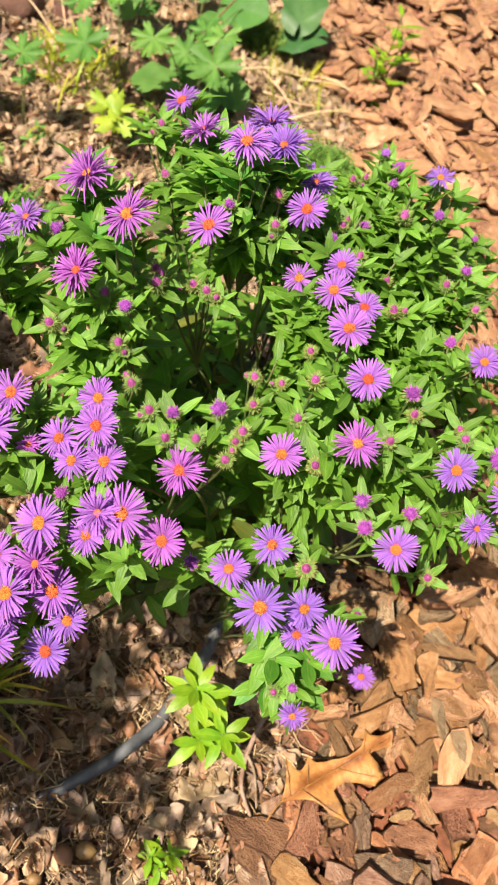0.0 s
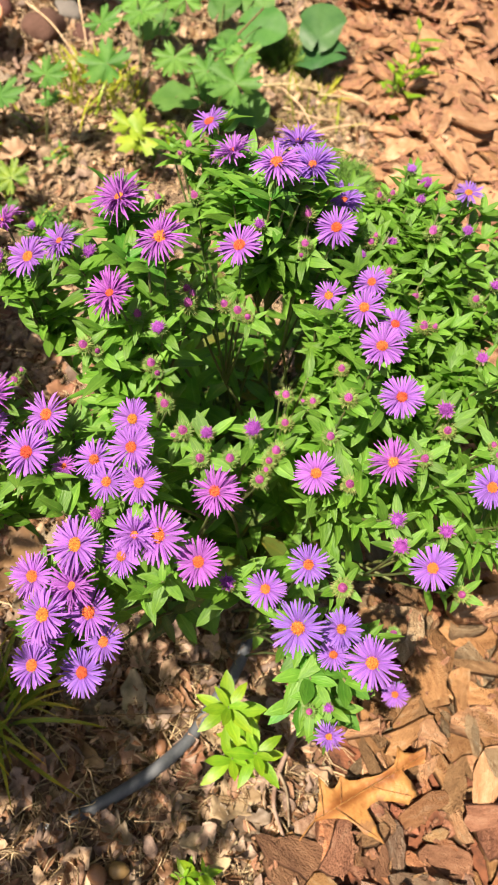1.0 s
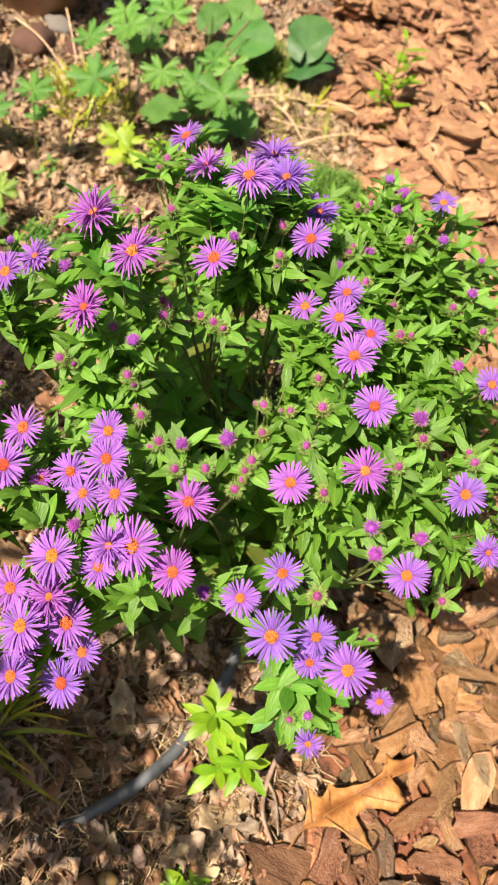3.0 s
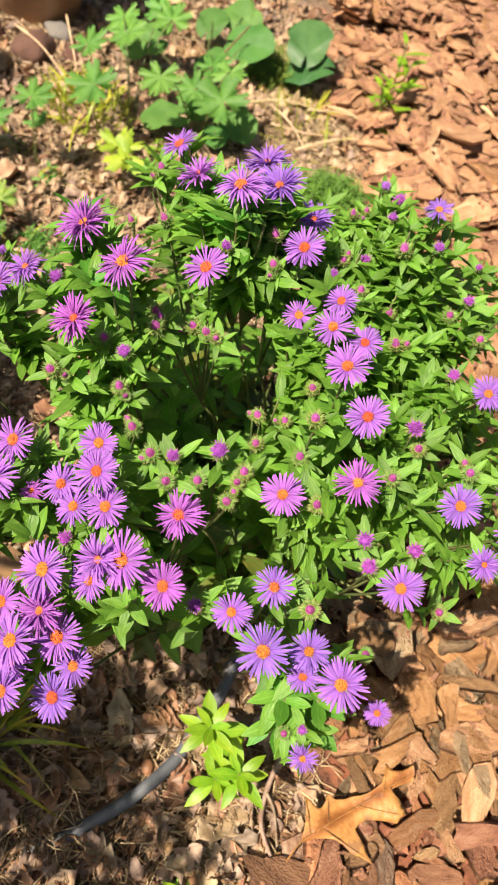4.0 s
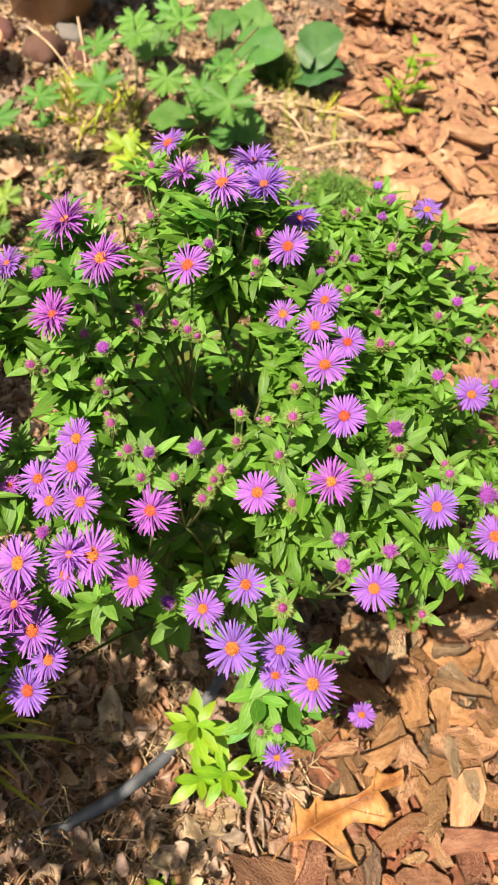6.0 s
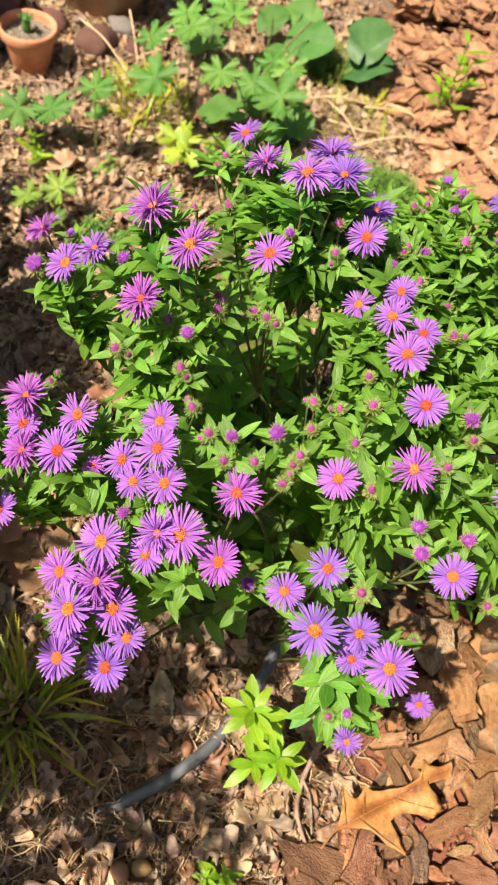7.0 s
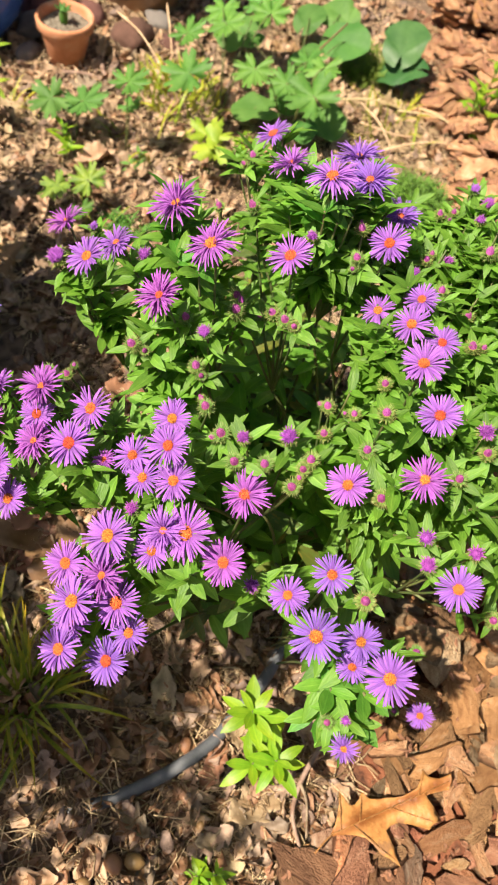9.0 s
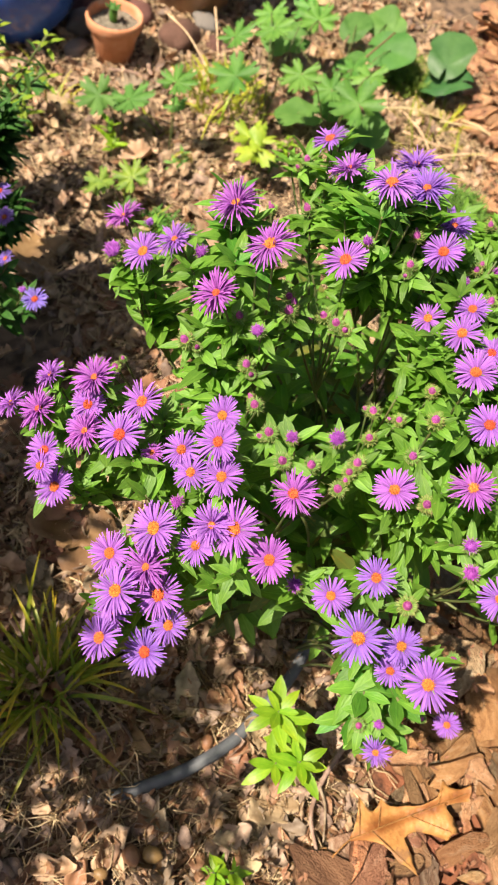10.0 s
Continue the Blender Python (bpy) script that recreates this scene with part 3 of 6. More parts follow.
def build_bush(name, base, spread, seed, label, leaf_mat, extra=90, step=0.0085, low_leaves=True, gaps=(), low_gaps=(), fill=0, beyond=9.0, crown=0, apron=0):
    r = rng(seed)
    bush = tagged(obj(name, None, None, pose(0, 0, 0)), label, "aster")
    base = Vector(base)
    feet = shoot_heads(bush, Vector((base.x, base.y, 0.45)), seed)
    ends = [f[0] for f in feet]
    for _ in range(extra):
        p = r.choice([q for q in ends[:len(feet)] if q.x < beyond])
        near = 0.016 if p.x < -0.12 else 0.035
        q = p + Vector((r.uniform(-near, near) + (0.4 * near if p.x < -0.12 else 0), r.uniform(-near, near), -r.uniform(0.008, 0.035)))
        ends.append(q)
    for _ in range(fill):
        p = r.choice([q for q in ends[:len(feet)] if q.y > 0.0 and q.x > -0.14])
        ends.append(p + Vector((r.uniform(-0.045, 0.045), r.uniform(-0.045, 0.045), -r.uniform(0.008, 0.05))))
    high = [q for q in ends[:len(feet)] if q.z > 0.575 and q.y > -0.03]
    for _ in range(crown):
        ends.append(r.choice(high) + Vector((r.uniform(-0.028, 0.028), r.uniform(-0.02, 0.03), -r.uniform(0.006, 0.026))))
    back = [q for q in high if q.y > 0.03 and q.x > -0.07]
    for _ in range(apron):
        down = r.uniform(0.012, 0.07)
        ends.append(r.choice(back) + Vector((r.uniform(-0.035, 0.035), 0.012 - down, -down * r.uniform(0.8, 1.2))))
        y = r.uniform(0.03, 0.15)
        ends.append(Vector((r.uniform(-0.075, 0.055), y, 0.55 + 0.72 * y + r.uniform(-0.012, 0.012))))
    leaves = Foliage(LEAF_SHAPES, leaf_mat, "leaf", gaps)
    leaves.clear = list(CLEAR)
    CLEAR.clear()
    low = Foliage(LEAF_SHAPES, LOW_LEAF, "low_leaf", low_gaps)
    shaded = Foliage(LEAF_SHAPES, LEAF, "low_leaf", low_gaps)
    ends = ends[:len(feet)] + [e for e in ends[len(feet):] if not leaves.bare(e)]
    for middle, members in clusters(ends, 0.062):
        a = r.uniform(0, 6.28)
        foot = base + Vector((math.cos(a), math.sin(a), 0)) * spread * math.sqrt(r.random())
        foot += Vector((middle.x - base.x, middle.y - base.y, 0)) * 0.22
        foot.z = lie(foot.x, foot.y) - 0.005
        height = min(ends[j].z for j in members)
        fork = foot.lerp(middle, 0.80)
        fork.z = height * 0.80
        knee = foot.lerp(middle, 0.25)
        knee.z = height * 0.55
        main = bezier(foot, knee, fork, 8)
        g = Geo().add(tube(main, [0.0027 - 0.0010 * i / 8 for i in range(9)], 6))
        leaves.along_line(main, 0.87, 1.0, (0.05, 0.046), 0.009, r, 1.15, a)
        leaves.along_line(main, 0.42, 0.86, (0.064, 0.056), 0.018, r, 1.35, a)
        if low_leaves and -0.14 < main[6].x < 0.10 and -0.07 < main[6].y < 0.24:
            shaded.along_line(main, 0.40, 0.93, (0.058, 0.048), 0.016, r, 1.25, a)
        if low_leaves:
            low.along_line(main, 0.3, 0.66, (0.05, 0.055), 0.022, r, 1.5, a)
        for j in members:
            e = ends[j]
            headed = j < len(feet)
            way = feet[j][1] if headed else Vector((r.uniform(-0.3, 0.3), r.uniform(-0.3, 0.3), 1)).normalized()
            bend = fork.lerp(e, 0.55) - way * 0.005 + Vector((0, 0, -0.012))
            line = bezier(fork, bend, e, 6)
            if not headed and (leaves.bare(line[2]) or leaves.bare(line[4])):
                continue
            g.add(tube(line, [0.0017, 0.0016, 0.0015, 0.0014, 0.0013, 0.0012, 0.0011], 5))
            leaves.along_line(line, 0.2, 0.97, (0.044, 0.022 if headed else 0.034), step, r, 1.05, r.uniform(0, 6))
            if not headed:
                for k in range(6):
                    side = way.orthogonal().normalized()
                    side.rotate(Matrix.Rotation(k * 2.4, 3, way))
                    leaves.grow(e - way * 0.002, side * r.uniform(0.5, 1.0) + way * r.uniform(0.5, 1.1), way, r.uniform(0.02, 0.034), k)
            if headed and feet[j][2] not in ("open", "aged"):
                for k in range(5):
                    b = k * 1.2566 + r.uniform(-0.3, 0.3)
                    side = way.orthogonal().normalized()
                    side.rotate(Matrix.Rotation(b, 3, way))
                    leaves.grow(e - way * r.uniform(0.002, 0.008), side + way * r.uniform(0.1, 0.6), way, r.uniform(0.018, 0.032), k)
        part("stem", g.piece(), STEM, bush)
    leaves.finish(bush, 300, "dense narrow green leaves")
    if low_leaves:
        low.finish(bush, 40, "yellowing lower leaves darkened for the shade in the bush")
        shaded.clear = leaves.clear
        shaded.finish(bush, 0, "shaded inner leaves")
    TIPS.clear()
    return bush


def basal_shoots(bush, n, seed):
    """Leafy shoots round the foot of the bush, some with yellowing and browning leaves darkened for the hollow's shade.
    """
    r = rng(seed)
    fresh, old = Foliage(LEAF_SHAPES, LEAF, "low_leaf", LITTER_LANES), Foliage(LEAF_SHAPES, LOW_LEAF, "low_leaf", LITTER_LANES)
    for k in range(n):
        foot = Vector((r.uniform(-0.11, 0.12), r.uniform(0.10, 0.46), 0))
        foot.z = lie(foot.x, foot.y) - 0.004
        top = foot + Vector((r.uniform(-0.04, 0.04), r.uniform(-0.05, 0.03), r.uniform(0.12, 0.34) if k % 3 else r.uniform(0.08, 0.18)))
        line = bezier(foot, foot.lerp(top, 0.5) + Vector((r.uniform(-0.015, 0.015), 0.01, 0)), top, 6)
        part("stem", tube(line, 0.0014, 5), STEM, bush)
        (old if k % 2 else fresh).along_line(line, 0.2, 1.0, (0.07, 0.055), 0.011, r, 1.3, r.uniform(0, 6))
    fresh.finish(bush, 0, "shaded lower leaves")
    old.finish(bush, 150)


def front_shoots(bush, seed):
    """Leafy side shoots at the foot of the front sprays, with broad smooth leaves."""
    r = rng(seed)
    leaves = Foliage([blade(1.0, w, SPOON, d, f, 0.012, k) for k, (w, d, f) in enumerate(((0.40, 0.2, 0.10), (0.36, 0.35, 0.16), (0.44, 0.1, 0.06)))], LEAF, "broad_leaf")
    for x, y, z, size in ((0.150, -0.256, 0.43, 0.050), (0.176, -0.266, 0.41, 0.050), (0.150, -0.240, 0.46, 0.044), (0.178, -0.256, 0.45, 0.048), (0.160, -0.268, 0.37, 0.046),
                          (0.164, -0.246, 0.48, 0.04), (0.186, -0.272, 0.41, 0.042)):
        top = Vector((x, y, z))
        foot = Vector((0.13 + r.uniform(-0.02, 0.02), -0.10 + r.uniform(-0.02, 0.02), 0.0))
        part("stem", tube(bezier(foot, foot.lerp(top, 0.5) + Vector((0, 0.03, 0.08)), top, 8), 0.0016, 5), STEM, bush)
        for k in range(8):
            a = k * 2.4 + r.uniform(-0.4, 0.4)
            lift = 0.9 - 0.13 * k + r.uniform(-0.15, 0.15)
            leaves.grow(top - Vector((0, -0.003 * k, 0.006 * k)), (math.cos(a), math.sin(a), lift), (0, 0, 1), size * (0.55 + 0.07 * k) * r.uniform(0.85, 1.1), k)
    leaves.finish(bush, 100)


# front left sprays
tip("open", -0.088, -0.229, 0.535, 50)
tip("open", -0.118, -0.253, 0.501, 43)
tip("cup", -0.081, -0.257, 0.516, 45, "magenta", 0.0, -0.11)
tip("open", -0.097, -0.285, 0.508, 49)
tip("open", -0.063, -0.270, 0.499, 48)
tip("aged", -0.096, -0.295, 0.479, 40)
tip("open", -0.045, -0.284, 0.475, 39, "violet")
tip("open", -0.096, -0.318, 0.474, 44, "violet")
tip("open", -0.056, -0.308, 0.453, 46, "violet")
tip("open", -0.049, -0.225, 0.527, 37, "lilac", 0.06, -0.11)
tip("pom", -0.081, -0.193, 0.526, 14)
# left sprays
tip("cup", -0.192, -0.133, 0.573, 43, "magenta", -0.11, 0.22)
tip("open", -0.192, -0.147, 0.549, 39)
tip("cup", -0.180, -0.176, 0.553, 39, "magenta")
tip("open", -0.148, -0.173, 0.566, 46)
tip("open", -0.143, -0.138, 0.575, 43)
tip("aged", -0.118, -0.168, 0.549, 24, "magenta")
tip("open", -0.198, -0.207, 0.483, 41)
tip("cup", -0.250, -0.113, 0.516, 32, "lilac", -0.28, 0.28)
tip("open", -0.215, -0.201, 0.502, 34)
tip("open", -0.218, -0.186, 0.505, 39)
tip("cup", -0.241, -0.153, 0.515, 43, "magenta", -0.22, 0.11)
tip("cup", -0.273, -0.151, 0.500, 36, "lilac", -0.33, 0.17)
tip("cup", -0.189, -0.162, 0.535, 34)
tip("bud", -0.223, -0.065, 0.498, 11)
tip("bud", -0.206, -0.060, 0.493, 11)
# mid left sprays
tip("open", -0.071, -0.127, 0.587, 38)
tip("open", -0.064, -0.157, 0.592, 40)
tip("open", -0.093, -0.163, 0.566, 38)
tip("open", -0.077, -0.180, 0.565, 36)
tip("open", -0.050, -0.178, 0.575, 40)
# front mid sprays
tip("open", -0.022, -0.231, 0.600, 50)
tip("cup", -0.039, -0.233, 0.595, 38)
tip("open", 0.014, -0.238, 0.587, 40, "magenta")
tip("pom", 0.043, -0.230, 0.543, 14)
tip("aged", 0.012, -0.188, 0.613, 42, "magenta")
# back left sprays
tip("open", -0.208, 0.002, 0.604, 43, "lilac", -0.06, 0.0)
tip("cup", -0.243, 0.033, 0.606, 39, "magenta", -0.11, 0.25)
tip("cup", -0.175, -0.005, 0.642, 36, "lilac", 0.0, 0.22)
tip("pom", -0.238, -0.001, 0.593, 22, "lilac", -0.33, 0.11)
tip("pom", -0.150, -0.000, 0.635, 14)
tip("pom", -0.228, 0.064, 0.580, 11, "violet")
tip("cup", -0.133, 0.031, 0.676, 51, "magenta", 0.0, 0.19)
tip("aged", -0.087, -0.011, 0.686, 51, "magenta", 0.06, 0.06)
tip("cup", -0.115, -0.054, 0.651, 43, "magenta")
# left buds sprays
tip("pom", -0.072, -0.052, 0.623, 14)
tip("bud", -0.133, -0.070, 0.594, 13)
tip("bud", -0.055, -0.008, 0.614, 14)
tip("bud", -0.010, 0.011, 0.602, 13)
tip("bud", -0.024, 0.017, 0.599, 12)
tip("bud", -0.094, -0.038, 0.616, 12)
tip("bud", -0.062, 0.022, 0.600, 12)
tip("bud", -0.128, 0.178, 0.557, 12)
tip("bud", -0.083, 0.132, 0.614, 13)
tip("bud", -0.073, -0.059, 0.580, 13)
tip("bud", -0.050, -0.097, 0.578, 13)
# back top sprays
tip("open", -0.024, 0.047, 0.647, 46)
tip("cup", -0.053, 0.127, 0.681, 43, "lilac", -0.11, 0.28)
tip("aged", -0.011, 0.098, 0.705, 52, "lilac", 0.0, 0.14)
tip("cup", 0.004, 0.192, 0.664, 48, "violet", 0.0, 0.28)
tip("cup", 0.022, 0.149, 0.675, 50, "violet", 0.17, 0.17)
tip("cup", 0.064, 0.166, 0.633, 41, "violet", 0.22, 0.17)
tip("open", 0.060, 0.106, 0.648, 43, "lilac", 0.17, 0.0)
tip("open", -0.092, 0.225, 0.634, 43, "violet", -0.06, 0.3)
tip("pom", -0.012, 0.075, 0.653, 11)
tip("bud", 0.035, 0.087, 0.635, 12)
tip("bud", 0.030, 0.106, 0.654, 12)
tip("bud", -0.113, 0.243, 0.585, 12)
# centre buds sprays
tip("bud", -0.028, -0.116, 0.574, 14)
tip("pom", -0.007, -0.127, 0.597, 13)
tip("bud", -0.007, -0.149, 0.591, 13)
tip("bud", 0.018, -0.131, 0.574, 13)
tip("pom", 0.030, -0.113, 0.602, 17)
tip("bud", 0.047, -0.146, 0.578, 13)
tip("bud", 0.052, -0.122, 0.573, 11)
tip("bud", 0.056, -0.111, 0.575, 13)
tip("bud", 0.062, -0.060, 0.547, 12)
tip("bud", 0.058, -0.020, 0.537, 13)
tip("bud", 0.086, -0.016, 0.534, 11)
tip("bud", 0.104, -0.066, 0.618, 13)
tip("bud", 0.103, 0.006, 0.568, 12)
tip("bud", 0.103, -0.077, 0.570, 13)
tip("bud", 0.122, -0.136, 0.594, 13)
# centre right sprays
tip("open", 0.091, -0.138, 0.599, 40)
tip("aged", 0.145, -0.132, 0.637, 42, "magenta")
tip("open", 0.145, -0.067, 0.640, 40)
tip("open", 0.118, -0.032, 0.656, 42)
tip("open", 0.140, 0.045, 0.607, 36)
tip("open", 0.105, 0.043, 0.619, 40)
tip("open", 0.109, 0.081, 0.617, 36)
tip("open", 0.073, 0.068, 0.596, 36)
tip("pom", 0.200, -0.033, 0.598, 17)
tip("bud", 0.212, -0.038, 0.575, 13)
tip("bud", 0.180, -0.101, 0.610, 12)
# right sprays
tip("open", 0.240, -0.114, 0.614, 39, "violet")
tip("open", 0.267, 0.026, 0.603, 36, "violet")
tip("cup", 0.277, -0.144, 0.580, 30, "violet", 0.06, -0.33)
tip("open", 0.300, -0.115, 0.594, 42, "violet")
tip("pom", 0.305, -0.052, 0.560, 22, "lilac", 0.28, 0.0)
tip("open", 0.350, 0.274, 0.520, 34, "violet")
tip("pom", 0.344, -0.106, 0.550, 22, "lilac", 0.28, -0.22)
tip("pom", 0.167, -0.157, 0.593, 15)
tip("pom", 0.177, -0.173, 0.578, 16)
tip("pom", 0.212, -0.153, 0.589, 14)
tip("bud", 0.255, -0.065, 0.596, 13)
tip("pom", 0.236, 0.048, 0.592, 14)
tip("bud", 0.176, 0.076, 0.584, 14)
tip("bud", 0.174, 0.151, 0.549, 13)
tip("bud", 0.238, 0.157, 0.564, 13)
tip("pom", 0.251, 0.164, 0.584, 13)
tip("bud", 0.276, 0.140, 0.557, 13)
tip("pom", 0.317, 0.106, 0.539, 15)
tip("bud", 0.345, 0.058, 0.518, 13)
tip("bud", 0.350, 0.009, 0.520, 12)
tip("bud", 0.293, -0.131, 0.434, 14)
# back right sprays
tip("open", 0.190, 0.218, 0.646, 32, "violet", 0.17, 0.11)
tip("pom", 0.160, 0.290, 0.590, 18, "lilac", 0.0, 0.22)
tip("pom", 0.143, 0.320, 0.582, 14, "violet")
tip("bud", 0.166, 0.183, 0.614, 15)
tip("pom", 0.135, 0.202, 0.569, 13)
tip("pom", 0.202, 0.193, 0.619, 14)
tip("pom", 0.150, 0.233, 0.610, 12)
tip("bud", 0.253, 0.264, 0.530, 11)
tip("pom", 0.283, 0.286, 0.530, 10)
tip("bud", 0.112, 0.272, 0.570, 11)
tip("bud", 0.127, 0.283, 0.570, 10)
tip("pom", 0.101, 0.155, 0.580, 12)
tip("bud", 0.133, 0.142, 0.580, 13)
tip("bud", 0.109, 0.180, 0.580, 11)
# front sprays
tip("open", 0.100, -0.215, 0.586, 36, "violet")
tip("open", 0.072, -0.238, 0.569, 34, "violet")
tip("open", 0.102, -0.265, 0.576, 46, "violet")
tip("open", 0.141, -0.249, 0.556, 36, "violet", 0.17, -0.06)
tip("open", 0.146, -0.259, 0.521, 30, "violet", 0.06, -0.22)
tip("open", 0.176, -0.263, 0.537, 46, "violet")
tip("open", 0.284, -0.200, 0.276, 34, "violet", 0.11, -0.28)
tip("aged", 0.173, -0.304, 0.436, 30, "violet", 0.06, -0.28)
tip("open", 0.204, -0.188, 0.584, 40, "violet")
tip("bud", 0.135, -0.218, 0.566, 14)
tip("bud", 0.156, -0.282, 0.416, 11)
tip("bud", 0.247, -0.213, 0.300, 10)
tip("bud", 0.203, -0.219, 0.500, 12)
tip("pom", 0.168, -0.281, 0.440, 10)
tip("bud", 0.210, -0.246, 0.400, 12)
FRONT_LANES = ((0.30, -0.03, 0.08, 0.11, -0.20, 0.49, 0.026), (0.33, -0.03, 0.08, 0.14, -0.205, 0.50, 0.026), (0.34, -0.11, 0.06, 0.20, -0.25, 0.40, 0.02), (0.112, -0.10, 0.13, 0.085, -0.215, 0.45, 0.026), (0.298, 0.041, 0.1, 0.170, -0.180, 0.545, 0.018), (0.333, -0.001, 0.1, 0.187, -0.208, 0.555, 0.027), (0.295, -0.012, 0.1, 0.168, -0.210, 0.545, 0.022), (0.245, -0.18, 0.22, 0.225, -0.215, 0.50, 0.030), (0.075, -0.195, 0.26, 0.064, -0.301, 0.62, 0.036), (0.108, -0.190, 0.26, 0.092, -0.262, 0.50, 0.028), (0.131, -0.233, 0.26, 0.099, -0.319, 0.60, 0.030), (0.060, -0.143, 0.25, 0.059, -0.181, 0.36, 0.034), (-0.026, -0.235, 0.28, -0.012, -0.279, 0.45, 0.036), (0.005, -0.204, 0.22, 0.012, -0.242, 0.36, 0.040), (-0.053, -0.261, 0.28, -0.039, -0.288, 0.40, 0.035))
HOLLOWS = ((-0.240, 0.642, 0.20, -0.140, 0.167, 0.60, 0.020), (-0.195, 0.655, 0.20, -0.114, 0.174, 0.60, 0.015), (-0.200, 0.543, 0.20, -0.117, 0.110, 0.60, 0.014), (-0.327, 0.133, 0.35, -0.221, -0.059, 0.60, 0.016), (-0.306, 0.126, 0.35, -0.206, -0.064, 0.60, 0.014),
    (-0.153, 0.601, 0.20, -0.090, 0.144, 0.60, 0.010), (-0.165, -0.092, 0.25, -0.117, -0.196, 0.49, 0.022),
    (-0.232, -0.147, 0.25, -0.166, -0.237, 0.49, 0.022), (-0.199, -0.136, 0.25, -0.143, -0.229, 0.49, 0.022),
    (-0.262, -0.03, 0.5, -0.256, -0.02, 0.585, 0.018), (-0.325, 0.06, 0.40, -0.285, 0.0, 0.60, 0.04), (-0.33, 0.10, 0.46, -0.262, 0.035, 0.58, 0.034), (0.021, 0.229, 0.30, 0.029, 0.03, 0.55, 0.044), (0.004, 0.161, 0.30, 0.014, 0.03, 0.48, 0.036), (-0.013, 0.306, 0.30, -0.002, 0.171, 0.45, 0.036), (0.029, 0.113, 0.40, 0.032, 0.022, 0.52, 0.038), (0.059, 0.226, 0.30, 0.057, 0.065, 0.50, 0.028), (0.006, 0.102, 0.48, 0.011, 0.035, 0.56, 0.038), (0.050, -0.097, 0.42, 0.050, -0.166, 0.56, 0.038), (0.073, -0.089, 0.38, 0.066, -0.184, 0.58, 0.038), (0.030, -0.101, 0.38, 0.035, -0.189, 0.57, 0.036), (-0.004, -0.096, 0.40, 0.004, -0.153, 0.52, 0.030),
    (0.055, 0.13, 0.38, 0.055, 0.13, 0.46, 0.045), (-0.24, -0.02, 0.34, -0.16, -0.02, 0.40, 0.04),
    (-0.311, 0.123, 0.30, -0.208, -0.061, 0.56, 0.034), (-0.251, 0.080, 0.30, -0.179, -0.065, 0.52, 0.032), (0.273, -0.212, 0.32, 0.223, -0.266, 0.50, 0.028))
# openings down to the litter under the bush
LITTER_LANES = ((0.101, 0.444, 0, 0.055, 0.04, 0.5, 0.024), (0.115, 0.475, 0, 0.063, 0.06, 0.5, 0.022), (0.09, 0.42, 0, 0.048, 0.02, 0.5, 0.02), (0.018, 0.337, 0, 0.008, -0.02, 0.5, 0.018),
                (0.104, 0.45, 0, -0.10, 0.30, 0.47, 0.036))
# the open middle between the clumps, which lean apart
MIDDLE = tuple((x, y, 0.29, 0.85 * x + 0.004, y - 0.95 * (top - 0.29), top, 0.027) for x in (-0.055, -0.02, 0.015, 0.05) for y, top in ((0.17, 0.55 if x < 0.03 else 0.50), (0.22, 0.55), (0.27, 0.53), (0.32, 0.52)))
aster = build_bush("aster_bush", (0.07, 0.08, 0), 0.08, 3, "bushy aster with purple daisy flowers, pink buds, green leaves", LEAF, 95, 0.0066, gaps=FRONT_LANES + LITTER_LANES + HOLLOWS + MIDDLE, low_gaps=FRONT_LANES[:7] + LITTER_LANES, fill=85, crown=70, apron=95)
basal_shoots(aster, 84, 17)
front_shoots(aster, 18)


# ---- second aster ----
tip("open", -0.388, 0.083, 0.352, 36, "blue", 0.1, 0)
tip("open", -0.490, 0.187, 0.360, 32, "blue")
tip("open", -0.451, 0.121, 0.360, 28, "blue", -0.3, 0)
tip("open", -0.520, 0.227, 0.362, 34, "blue", 0, 0.2)
tip("pom", -0.410, 0.091, 0.350, 12, "blue")
tip("bud", -0.430, 0.055, 0.345, 11)
# unseen heads from here on, added so the bush shades the ground beside it
tip("open", -0.540, 0.120, 0.43, 34, "blue")
tip("open", -0.590, 0.220, 0.47, 32, "blue")
tip("open", -0.600, 0.060, 0.48, 34, "blue")
tip("open", -0.660, 0.160, 0.53, 34, "blue")
tip("open", -0.660, 0.280, 0.50, 32, "blue")
tip("bud", -0.580, 0.320, 0.42, 12)
tip("bud", -0.520, 0.080, 0.42, 12)
tip("open", -0.720, 0.060, 0.52, 34, "blue")
tip("open", -0.740, 0.200, 0.54, 34, "blue")
tip("open", -0.760, 0.320, 0.50, 34, "blue")
tip("open", -0.540, 0.010, 0.46, 32, "blue")
tip("open", -0.820, 0.140, 0.56, 32, "blue")
tip("open", -0.570, -0.190, 0.52, 32, "blue")
tip("open", -0.600, -0.120, 0.56, 32, "blue")
tip("bud", -0.620, -0.210, 0.55, 12)
tip("open", -0.560, -0.060, 0.54, 32, "blue")
tip("open", -0.620, -0.030, 0.58, 32, "blue")
tip("bud", -0.560, -0.250, 0.50, 12)
tip("open", -0.530, -0.290, 0.48, 32, "blue")
tip("bud", -0.600, -0.300, 0.54, 12)
tip("bud", -0.510, -0.220, 0.46, 12)
tip("bud", -0.570, 0.050, 0.52, 12)
tip("open", -0.640, -0.120, 0.60, 32, "blue")
tip("bud", -0.550, -0.140, 0.50, 12)
tip("bud", -0.700, 0.110, 0.58, 12)
tip("bud", -0.640, 0.110, 0.52, 12)
tip("open", -0.690, 0.230, 0.58, 32, "blue")
